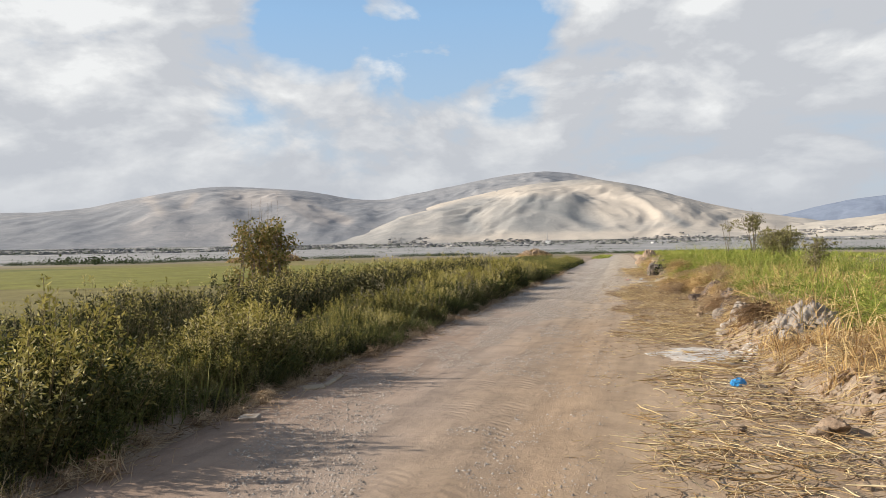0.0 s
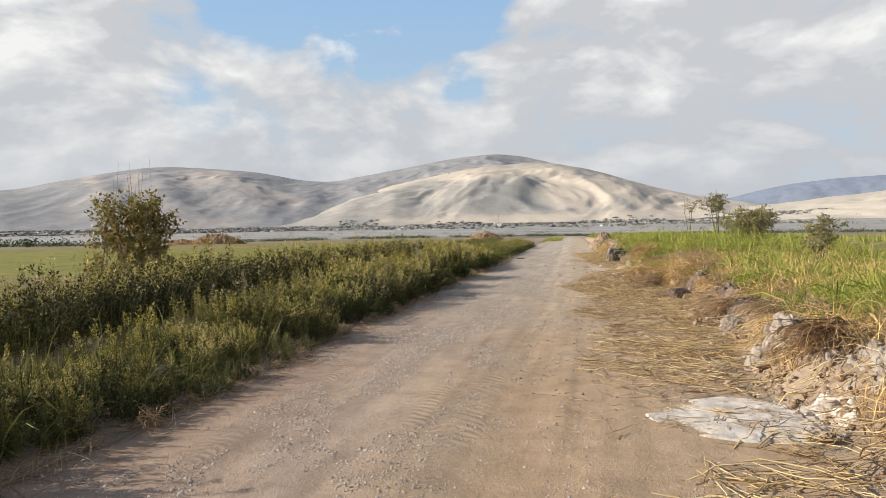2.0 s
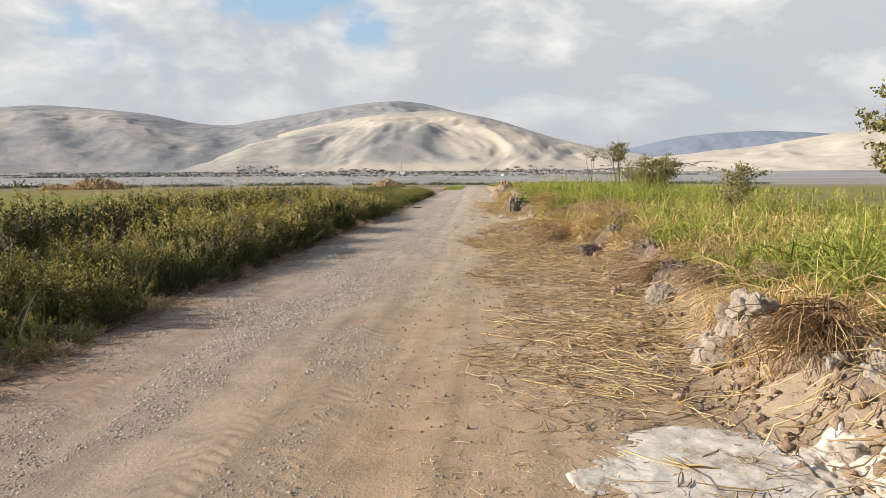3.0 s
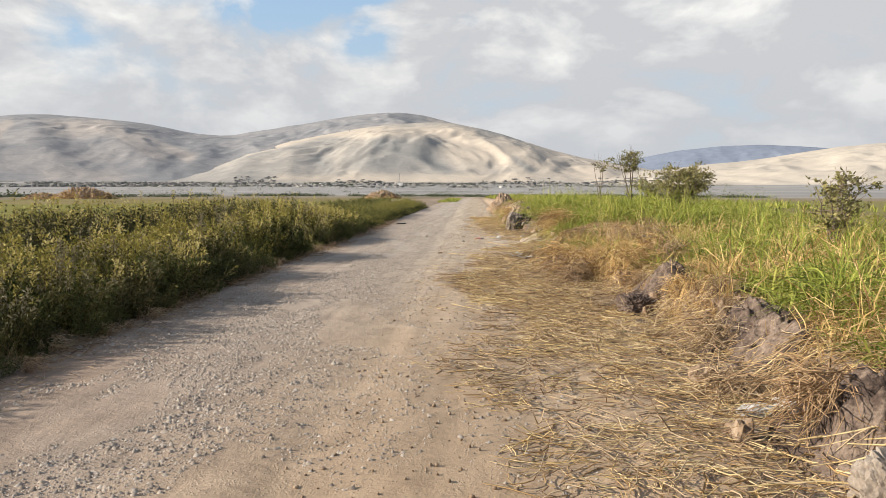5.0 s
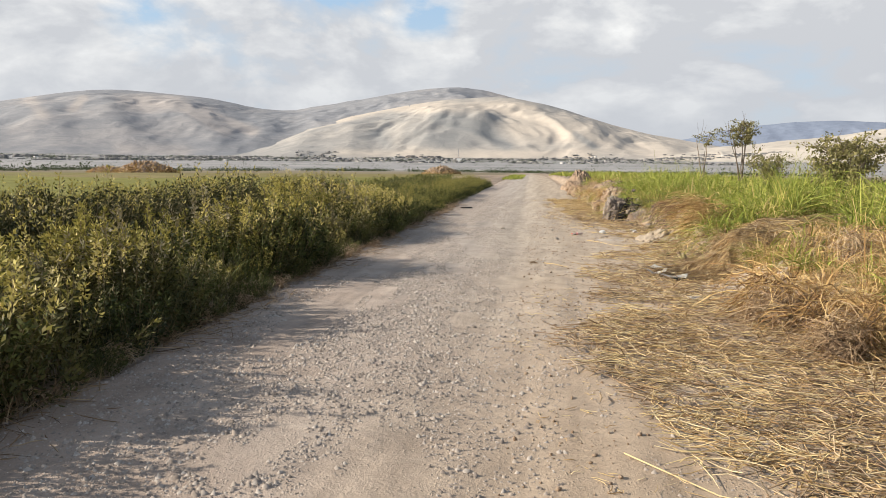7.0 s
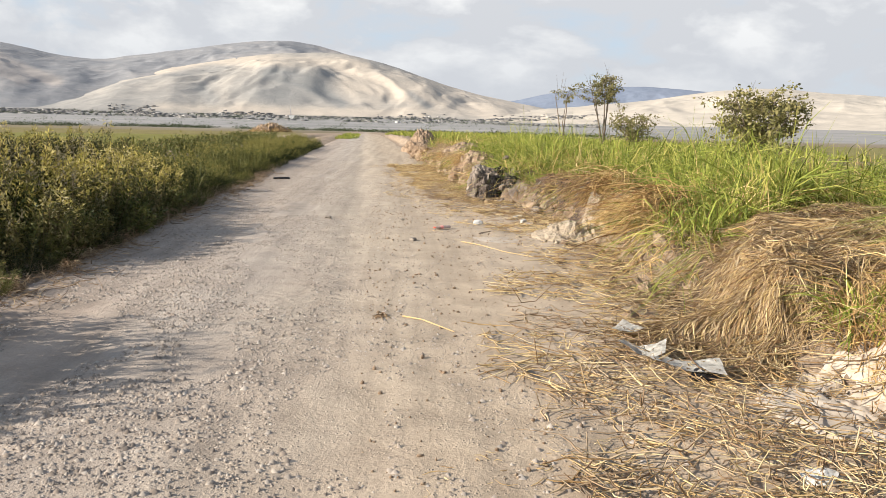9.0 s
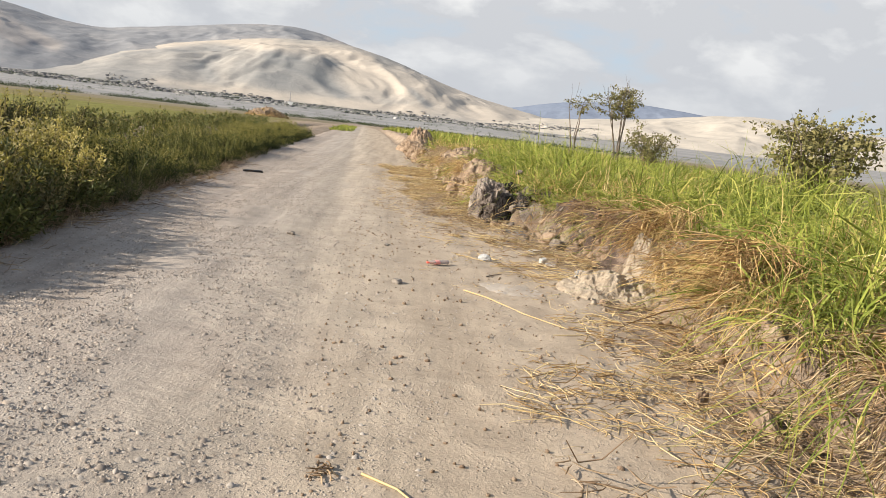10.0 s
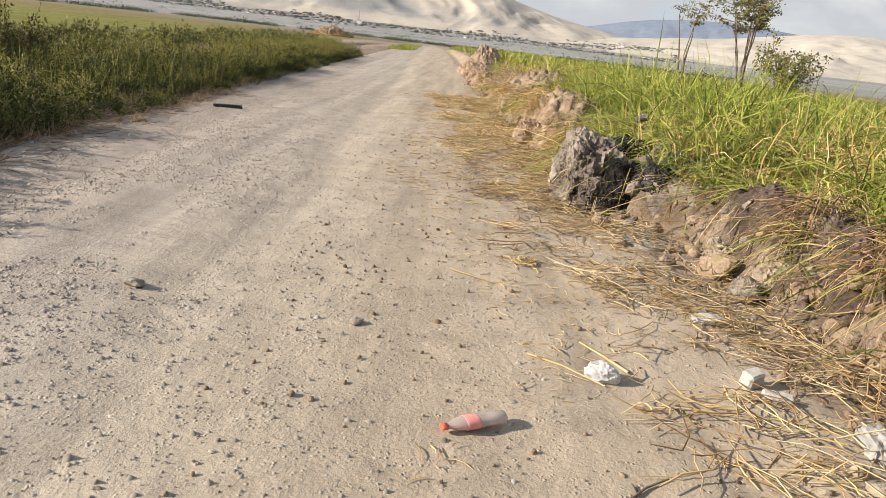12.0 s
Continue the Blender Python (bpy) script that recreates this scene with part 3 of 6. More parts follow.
def toward(az, el, a0, e0, a1, e1, wide):
    """1 on the line between two bearings and heights on a slope, fading off over wide degrees."""
    dx, dy = a1 - a0, (e1 - e0)
    t = np.clip(((az - a0) * dx + (el - e0) * dy) / (dx * dx + dy * dy + 1e-9), 0, 1)
    return np.exp(-(((az - a0 - t * dx) ** 2 + ((el - e0 - t * dy) * 1.6) ** 2) / wide**2))


SLOPES = []


def slope_z(x, y):
    """Height of the ground or of the hill foot at a place far off."""
    a, d = math.degrees(math.atan2(x, y)), math.hypot(x, y)
    z = float(height(x, y))
    for az, r, h in SLOPES:
        if az[0] < a < az[-1] and r[0] < d < r[-1]:
            z = max(z, float(h[np.searchsorted(r, d), np.searchsorted(az, a)]))
    return z


def hill(name, material, near, ridge, far, az, el, label, gully=0.35, waves=9.0, seed=0, steps=80, spurs=(), lit_drifts=(), base=0.3, bold=0.5):
    """A range of hills as seen from the valley: its crest rises to the angles el at the bearings az (degrees).
    spurs: rounded ridges (bearing and height of both ends, width, rise); lit_drifts: sunlit tongues of sand, or cloud
    shade where negative, put into the colour (ends, width, strength)."""
    a = np.arange(az[0], az[-1] + 0.01, 0.16)
    r = np.concatenate([np.linspace(near, ridge, steps), np.linspace(ridge, far, 12)[1:]])
    ga, gr = np.meshgrid(a, r)
    crest = sum(np.interp(ga + o, az, el) for o in (-1.8, -0.9, 0, 0.9, 1.8)) / 5
    crest = crest + 0.12 + (fbm(ga * 0.5, gr * 0 + seed, seed, 3) - 0.5) * 0.12
    peak = np.tan(np.radians(crest)) * ridge
    foot = plain(np.full_like(gr, near)) - 3
    u = np.clip((gr - near) / (ridge - near), 0, 1)
    px, py = gr * np.sin(np.radians(ga)), gr * np.cos(np.radians(ga))
    bend = (fbm(px * 0.0018, py * 0.0018, seed + 3, 3) - 0.5) * 2.6
    spur = np.abs(2 * fbm(ga * waves * 0.017 + bend * 0.5 + u * 0.7, u * 1.1 + bend * 0.3, seed + 5, 2, 0.4) - 1)
    fine = np.abs(2 * fbm(px * 0.0040 + bend, py * 0.0030 - bend, seed + 9, 4, 0.5) - 1)
    crease = np.abs(2 * fbm(px * 0.011 + bend * 1.6, py * 0.0055 - bend, seed + 13, 3, 0.5) - 1)
    cut = (spur * 0.85 + fine * 0.6 + crease * 0.6) * gully * np.sin(np.pi * u) ** 0.8
    z = foot + (peak - foot) * np.clip(u**1.05 - cut * 0.42 + 0.16 * np.sin(np.pi * u), -0.02, 1.0)
    seen = np.degrees(np.arctan2(z, gr))
    for a0, e0, a1, e1, wide, rise in spurs:
        z = z + bold * rise * toward(ga, seen, a0, e0, a1, e1, wide * 1.1) * np.sin(np.pi * u) * (1 - u**3)
    back = np.clip((gr - ridge) / (far - ridge), 0, 1)
    z = z - (peak - foot) * 0.75 * back**1.3
    seen = np.degrees(np.arctan2(z, gr))
    sand = np.full_like(z, base)
    for a0, e0, a1, e1, wide, strength in lit_drifts:
        sand = sand + strength * toward(ga, seen, a0, e0, a1, e1, wide)
    x, y = gr * np.sin(np.radians(ga)), gr * np.cos(np.radians(ga))
    SLOPES.append((a, r, z))
    n, k = ga.shape
    i = np.arange(n - 1)[:, None] * k + np.arange(k - 1)[None]
    quads = np.stack([i, i + 1, i + k + 1, i + k], -1).reshape(-1, 4)
    me = mesh_np(name, np.stack([x, y, z], -1), quads, None, True)
    me.attributes.new("sand", "FLOAT", "POINT").data.foreach_set("value", np.clip(sand, 0, 1).ravel().astype(np.float32))
    put(name, me, material, label=label, category="hill", kind="structure")


build_ground()
build_road()
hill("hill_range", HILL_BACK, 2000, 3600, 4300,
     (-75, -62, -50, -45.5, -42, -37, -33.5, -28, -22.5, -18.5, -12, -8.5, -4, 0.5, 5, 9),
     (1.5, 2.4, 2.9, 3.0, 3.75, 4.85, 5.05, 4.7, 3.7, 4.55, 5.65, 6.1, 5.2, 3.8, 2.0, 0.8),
     "bare grey-brown desert hill range across the valley, haze and cloud shade in its colour", 0.18, 8.0, 2,
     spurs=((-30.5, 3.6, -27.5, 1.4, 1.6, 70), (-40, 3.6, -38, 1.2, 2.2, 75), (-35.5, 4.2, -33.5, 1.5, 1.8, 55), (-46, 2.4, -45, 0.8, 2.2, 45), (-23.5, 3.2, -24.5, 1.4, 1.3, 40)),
     lit_drifts=((-33.5, 4.3, -30.5, 4.3, 1.0, 0.5), (-29.6, 4.0, -26.8, 2.3, 0.42, 0.7), (-28.4, 3.9, -24.8, 2.3, 0.5, 0.6), (-36.6, 4.4, -37.3, 3.6, 0.35, 0.5), (-40, 4.3, -39.2, 3.2, 0.5, 0.35),
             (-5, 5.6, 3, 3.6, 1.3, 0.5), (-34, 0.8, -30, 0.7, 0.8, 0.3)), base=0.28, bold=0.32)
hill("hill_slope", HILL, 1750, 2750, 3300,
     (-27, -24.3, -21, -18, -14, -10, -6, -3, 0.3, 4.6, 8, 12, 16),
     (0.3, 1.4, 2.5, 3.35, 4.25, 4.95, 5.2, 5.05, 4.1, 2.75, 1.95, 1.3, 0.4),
     "pale sand hill slope with gullies, sunlit and cloud-shaded patches in its colour", 0.34, 9.0, 8,
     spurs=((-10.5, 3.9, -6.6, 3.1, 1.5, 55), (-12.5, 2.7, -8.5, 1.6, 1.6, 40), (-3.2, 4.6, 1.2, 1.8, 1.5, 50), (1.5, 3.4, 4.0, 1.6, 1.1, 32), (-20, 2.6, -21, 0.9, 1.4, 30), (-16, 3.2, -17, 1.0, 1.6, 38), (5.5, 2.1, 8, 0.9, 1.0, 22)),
     lit_drifts=((-24.2, 1.5, -20.3, 2.95, 0.35, 0.55), (-20.3, 2.95, -13.4, 4.6, 0.5, 0.6), (-13, 4.5, -3, 4.5, 0.8, 0.5), (-3.0, 3.2, 9, 1.2, 2.0, 0.62), (-12, 0.7, 2, 0.8, 0.7, 0.5), (-18, 0.8, -13, 0.7, 0.5, 0.3),
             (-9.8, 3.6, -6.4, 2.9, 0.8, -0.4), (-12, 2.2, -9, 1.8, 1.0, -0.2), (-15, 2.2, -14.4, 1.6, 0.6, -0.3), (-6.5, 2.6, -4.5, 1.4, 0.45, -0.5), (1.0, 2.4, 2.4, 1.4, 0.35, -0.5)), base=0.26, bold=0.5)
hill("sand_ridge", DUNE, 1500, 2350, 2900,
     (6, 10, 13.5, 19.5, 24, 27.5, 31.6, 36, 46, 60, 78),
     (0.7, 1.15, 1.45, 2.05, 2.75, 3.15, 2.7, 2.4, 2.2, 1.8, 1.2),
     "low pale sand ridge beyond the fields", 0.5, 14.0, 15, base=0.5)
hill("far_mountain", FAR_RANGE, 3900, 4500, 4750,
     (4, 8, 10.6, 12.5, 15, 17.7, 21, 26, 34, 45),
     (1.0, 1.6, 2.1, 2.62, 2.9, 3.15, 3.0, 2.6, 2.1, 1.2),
     "mountain far beyond the ridge, blue-grey with haze put into its colour", 0.2, 8.0, 22, 24)


# ---- plants ----
def shrub_shape(seed, tall, wide, plumes, per, leaf=0.042, lit_above=0.72):
    """Stem tubes, leaf quads and sunlit-toned top leaves of one weed shrub: leafy plumes on a fan of stems, standing on
    the origin.
    """
    rs = np.random.RandomState(seed)
    np.random.seed(seed)
    ang, out = rs.rand(plumes) * 2 * np.pi, np.sqrt(rs.rand(plumes))
    flat = np.stack([np.cos(ang), np.sin(ang), 0 * ang], -1)
    base = flat * (out * wide * 0.4)[:, None] + (0, 0, -0.05)
    lift = tall * (0.42 + 0.58 * rs.rand(plumes) ** 1.2) * (1 - 0.4 * out**2)
    tip = flat * (out * wide)[:, None] + np.array([0, 0, 1.0]) * lift[:, None]
    tip[:, :2] += rs.randn(plumes, 2) * 0.05
    mid = (base + tip) / 2 + flat * (out * 0.08)[:, None] + np.array([0, 0, 0.1]) * lift[:, None]

    def along(t):
        return (1 - t) ** 2 * base[:, None] + 2 * t * (1 - t) * mid[:, None] + t**2 * tip[:, None]

    stem = tubes(along(np.linspace(0, 1, 2)[None, :, None]), np.tile([0.0045, 0.0015], (plumes, 1)))
    t = 0.1 + 0.94 * rs.rand(plumes, per, 1) ** 0.75
    fat = (0.13 * wide * (0.7 + 0.6 * rs.rand(plumes)))[:, None, None] * np.sqrt(np.clip(1.05 - t, 0, 1)) * (0.35 + 0.65 * np.minimum(1, t * 2.2))
    around = unit(rs.randn(plumes, per, 3) * (1, 1, 0.5))
    root = along(t) + around * fat * rs.rand(plumes, per, 1) ** 0.5
    run = unit(tip - mid)[:, None]
    way = unit(run * (0.2 + 0.5 * t) + around * 0.8 + rs.randn(plumes, per, 3) * 0.55)
    long = leaf * (0.55 + 0.8 * rs.rand(plumes * per))
    wide_by = long * (0.14 + 0.06 * rs.rand(len(long)))
    root, way = root.reshape(-1, 3), way.reshape(-1, 3)
    # leaves high in the shrub get the sunlit tint
    toplit = root[:, 2] / tall > lit_above - 0.10 + 0.32 * rs.rand(len(long))
    dim_leaves = leaves(root[~toplit], way[~toplit], long[~toplit], wide_by[~toplit])
    toplit_leaves = leaves(root[toplit], way[toplit], long[toplit] * 0.9, wide_by[toplit] * 0.9)
    return stem, dim_leaves, toplit_leaves


def shrub_thing(name, seed, label, category, group, foliage, top_tint, **shape):
    stem, dim_leaves, toplit = shrub_shape(seed, **shape)
    ob = holder(name, (0, 0, 0), label, category, group)
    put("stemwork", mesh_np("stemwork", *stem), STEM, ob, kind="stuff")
    put("foliage", mesh_np("foliage", *dim_leaves), foliage, ob, kind="stuff")
    put("young_growth", mesh_np("young_growth", *toplit), top_tint, ob, "paler top leaves, most in a sunlit tint", kind="stuff")
    return ob


def scatter_things(models, spots, rs):
    """The first copies are the models themselves; all others are copies on the same meshes."""
    for i, (x, y, size) in enumerate(spots):
        s = rs.uniform(0.88, 1.1) * size
        m = pose(x, y, float(top(x, y)), rs.uniform(-6, 6), rs.uniform(-6, 6), rs.uniform(0, 360)) @ Matrix.Diagonal((s, s, s * rs.uniform(0.85, 1.15), 1))
        if i < len(models):
            models[i].matrix_basis = m
        else:
            src = models[rs.randint(len(models))]
            ob = copy_thing(src, Matrix.Identity(4))
            ob.matrix_basis = m


def left_edge(y):
    return road_mid(y) - road_half(y)


def merged(name, seed, tints, spots, shape, label):
    """Many far plants of one kind in one mesh of leaves, the upper ones paler for a top-lit look."""
    rs = np.random.RandomState(seed)
    models = [shrub_shape(seed + i, **shape) for i in range(4)]
    sets = ([], []), ([], [])
    for x, y, size in spots:
        model = models[rs.randint(4)]
        a = rs.uniform(0, 6.28)
        turn = np.array([[math.cos(a), -math.sin(a), 0], [math.sin(a), math.cos(a), 0], [0, 0, 1]]) * size
        for (verts, quads), (v, q) in zip(sets, model[1:]):
            quads.append(q + (quads[-1].max() + 1 if quads else 0))
            verts.append(v @ turn.T + (x, y, float(height(x, y))))
    for (verts, quads), tint, end in zip(sets, tints, ("", "_tips")):
        put(name + end, mesh_np(name + end, np.concatenate(verts), np.concatenate(quads)), tint, label=label + (", paler tips" if end else ""), category="shrubs", kind="stuff")


def build_far_weeds():
    rs = np.random.RandomState(9)
    spots = [(left_edge(y) - rs.uniform(2.8, 7.5), y, rs.uniform(0.5, 1.25)) for y in np.repeat(np.arange(30, 68, 0.6), 4)]
    merged("ditch_weeds", 320, (REED, TALL), spots, dict(tall=0.68, wide=0.55, plumes=14, per=20, leaf=0.1), "green weeds along the far ditch")


def build_weed_rows():
    rs = np.random.RandomState(4)
    row = "weed shrubs along the road"
    front = [shrub_thing("weed_shrub", 100 + i, "grey-green leafy weed shrub on the road verge", "shrub", row, SHRUB, TOPLIT,
                         tall=0.66 + 0.03 * i, wide=0.44, plumes=44, per=80, leaf=0.037, lit_above=0.50) for i in range(6)]
    front += [shrub_thing("weed_shrub", 120 + i, "yellow-green leafy weed shrub on the road verge", "shrub", row, REED, TOPLIT,
                          tall=0.80, wide=0.38, plumes=40, per=80, leaf=0.037, lit_above=0.50) for i in range(2)]
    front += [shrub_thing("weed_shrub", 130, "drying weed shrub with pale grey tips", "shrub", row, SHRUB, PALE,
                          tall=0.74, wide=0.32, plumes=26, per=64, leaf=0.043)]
    spots, low = [], []
    for y in np.arange(-0.8, 56, 0.36):
        tall = float(np.interp(y, (0, 6, 9, 13, 16, 22, 27, 32, 38), (1.06, 1.08, 0.90, 1.0, 1.04, 1.06, 1.04, 1.0, 0.82)))
        edge = float(vnoise(y * 1.3, 7.5, 76))
        for v in (0.30 * edge + 0.08, 0.42, 0.70, 1.02, 1.34):
            x0, y0 = left_edge(y) - v - 0.22 * float(1 - smooth(5, 7, y)) + rs.uniform(-0.18, 0.18) * (v > 0.3), y + rs.uniform(-0.2, 0.2)
            lump = smooth(0.25, 0.75, vnoise(v * 0.9 + 0.3 * y, y * 1.05, 77))
            if rs.rand() < 0.94:
                (low if v < 0.3 else spots).append((x0, y0, tall * (0.54 + 0.64 * float(lump) + (0.3 * float(lump) - 0.08) * float(smooth(17, 22, y) * (1 - smooth(25, 31, y)))) * rs.uniform(0.85, 1.1) * (1 if v > 0.3 else 0.55 + 0.45 * edge)))
        if rs.rand() < 0.7:
            low.append((left_edge(y) - 0.22 * float(1 - smooth(5, 7, y)) + rs.uniform(-0.14, 0.10), y + rs.uniform(-0.18, 0.18), rs.uniform(0.22, 0.42)))
    light = [shrub_thing("weed_shrub", 140 + i, "olive green weed shrub further along the verge", "shrub", row, (SHRUB, REED)[i % 2], (TOPLIT, TOPLIT, PALE)[i % 3],
                         tall=0.72, wide=0.44, plumes=38, per=72, leaf=0.038, lit_above=0.50) for i in range(5)]
    scatter_things(front, [p for p in spots if p[1] < 10.5], rs)
    scatter_things(light, [p for p in spots if 10.5 <= p[1] < 30], rs)
    # dark green weeds; alternate ones take the leaf tint darkened for shade
    edge_weeds = [shrub_thing("edge_weed", 160 + i, "dark green bushy weed at the road edge", "weed", "dark weeds at the road edge", (REED, SHADED_REED)[i % 2], (REED, SHRUB, PALE)[i % 3],
                              tall=0.72, wide=0.46, plumes=32, per=58, leaf=0.047, lit_above=0.78) for i in range(5)]
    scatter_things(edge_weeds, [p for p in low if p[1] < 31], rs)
    far = [p for p in spots if p[1] >= 30] + [p for p in low if p[1] >= 31]
    merged("verge_weeds", 300, (REED, TALL), far, dict(tall=0.72, wide=0.46, plumes=30, per=44, leaf=0.042, lit_above=0.45), "green weeds along the far road verge")
    # the shade on this row is put into its leaf colour
    back = [shrub_thing("ditch_shrub", 200 + i, "green bushy weed beside the ditch, its leaves darkened for shade", "shrub", "bushes along the ditch", SHADED_REED, TOPLIT,
                        tall=0.85, wide=0.56, plumes=34, per=56, leaf=0.044, lit_above=0.62) for i in range(5)]
    spots = []
    for y in np.arange(2.0, 38, 0.5):
        big = (0.86 + 0.42 * float(vnoise(y * 0.5, 3.5, 78))) * (1.0 if y < 33 else 0.8) * float(1 + 0.22 * smooth(9, 14, y))
        for v in (3.95, 4.35, 4.9, 5.7):
            if rs.rand() < 0.9:
                spots.append((left_edge(y) - v + rs.uniform(-0.25, 0.25), y + rs.uniform(-0.25, 0.25), big * rs.uniform(0.8, 1.2)))
    for k in range(9):
        spots.append((-6.6 + rs.normal(0, 0.7), 33.2 + rs.normal(0, 1.1), rs.uniform(1.3, 1.6)))
    # a taller clump rising out of the ditch row
    for k in range(10):
        spots.append((-8.4 + rs.normal(0, 0.7), 22.8 + rs.normal(0, 0.9), 1.4))
    scatter_things(back, spots, rs)


def grass_field(name, spots, long, lean, material, label, rs, width=(0.003, 0.007), levels=4, droop=0.35, category="grass"):
    x, y = spots
    n = len(x)
    np.random.seed(rs.randint(1 << 30))
    root = np.stack([x, y, height(x, y) - 0.02], -1)
    ang, amount = rs.rand(n) * 2 * np.pi, np.abs(rs.randn(n)) * droop
    side = np.stack([np.cos(ang) * amount + lean[0], np.sin(ang) * amount + lean[1]], -1)
    flat = np.linalg.norm(side, axis=-1)
    tip = root + np.stack([side[:, 0] * long, side[:, 1] * long, long * np.clip(1 - 0.45 * flat**1.5, 0.02, 1)], -1)
    bend = np.stack([-side[:, 0] * long * 0.22, -side[:, 1] * long * 0.22, long * (0.1 + 0.16 * flat)], -1)
    put(name, mesh_np(name, *blades(root, tip, bend, rs.uniform(*width, n), levels)), material, label=label, category=category, kind="stuff")


def tuft_field(name, spots, per, long, material, label, rs, width, fan=0.42, lay=0.25, levels=4, category="grass"):
    """Tufts of arching blades: each tuft fans out and leans its own way."""
    x, y = spots
    n = len(x)
    np.random.seed(rs.randint(1 << 30))
    tl = np.repeat(long, per)
    a0 = rs.rand(n) * 2 * np.pi
    lean = np.stack([np.cos(a0), np.sin(a0)], -1) * (np.abs(rs.randn(n)) * lay)[:, None]
    a = rs.rand(n * per) * 2 * np.pi
    f = 0.2 + np.abs(rs.randn(n * per)) * fan
    side = np.stack([np.cos(a) * f, np.sin(a) * f], -1) + np.repeat(lean, per, 0)
    bx = np.repeat(x, per) + np.cos(a) * 0.05 * rs.rand(n * per)
    by = np.repeat(y, per) + np.sin(a) * 0.05 * rs.rand(n * per)
    tl = tl * rs.uniform(0.35, 1.05, n * per)
    root = np.stack([bx, by, height(bx, by) - 0.02], -1)
    flat = np.linalg.norm(side, axis=-1)
    side = side / np.maximum(1, flat / 1.05)[:, None]
    flat = np.minimum(flat, 1.05)
    tip = root + np.stack([side[:, 0] * tl, side[:, 1] * tl, tl * np.clip(1 - 0.78 * flat**1.2 + 0.12 * rs.randn(len(tl)), 0.03, 1)], -1)
    bend = np.stack([-side[:, 0] * tl * 0.34, -side[:, 1] * tl * 0.34, tl * (0.10 + 0.42 * flat)], -1) + rs.randn(len(tl), 3) * (tl * 0.07)[:, None]
    put(name, mesh_np(name, *blades(root, tip, bend, rs.uniform(*width, n * per), levels)), material, label=label, category=category, kind="stuff")


def on_mat(x, y):
    """How deep a spot lies inside the mat of flattened grass on the bank, below 0 outside it."""
    u, v = (x - 1.75) * 0.745 + (y - 22.35) * 0.667, (y - 22.35) * 0.745 - (x - 1.75) * 0.667
    return np.minimum(np.minimum(u + 0.05, 4.2 - u), 0.42 + 0.17 * np.clip(u, 0, 2) - np.abs(v)) + (fbm(x * 2.1, y * 2.1, 58, 3) - 0.5) * 0.5


def build_mat():
    """Long dead grass pressed flat and combed towards the road."""
    rs = np.random.RandomState(59)
    n = 30000
    u, v = rs.uniform(-0.4, 4.4, n), rs.uniform(-1.1, 1.1, n)
    x, y = 1.75 + 0.745 * u - 0.667 * v, 22.35 + 0.667 * u + 0.745 * v
    keep = on_mat(x, y) > rs.rand(n) * 0.12
    x, y = x[keep], y[keep]
    n = len(x)
    wisp = fbm(x * 3.2, y * 3.2, 60, 3) - 0.5
    a = math.atan2(-0.62, -0.72) + 2.4 * wisp + rs.normal(0, 0.28, n)
    ln = rs.uniform(0.16, 0.52, n)
    k = 5
    t = np.linspace(0, 1, k)[None]
    bow = rs.normal(0, 0.10, n)[:, None] * (t - t**2) * 4 * ln[:, None]
    px = x[:, None] + np.cos(a)[:, None] * t * ln[:, None] - np.sin(a)[:, None] * bow
    py = y[:, None] + np.sin(a)[:, None] * t * ln[:, None] + np.cos(a)[:, None] * bow
    under = 0.10 * smooth(0.0, 0.3, on_mat(px, py)) * (0.5 + 1.2 * fbm(px * 2.4, py * 2.4, 62, 3))
    pz = top(px, py) * 0.6 + top(px, py).mean(1, keepdims=True) * 0.4 + 0.01 + under + 0.045 * rs.rand(n)[:, None] + rs.normal(0, 0.03, n)[:, None] * (t - 0.3)
    pz = np.maximum(pz, top(px, py) + 0.004)
    r = np.tile([1.0, 0.95, 0.8, 0.6, 0.35], (n, 1)) * rs.uniform(0.0022, 0.0052, n)[:, None]
    path, kind = np.stack([px, py, pz], -1), rs.rand(n)
    for name, tint, pick, words in (("grass_mat", DEAD, kind < 0.42, "brown dead grass pressed flat on the bank"), ("straw_mat", STRAW, kind >= 0.42, "pale straw pressed flat on the bank")):
        put(name, mesh_np(name, *tubes(path[pick], r[pick])), tint, label=words, category="dead grass", kind="stuff")


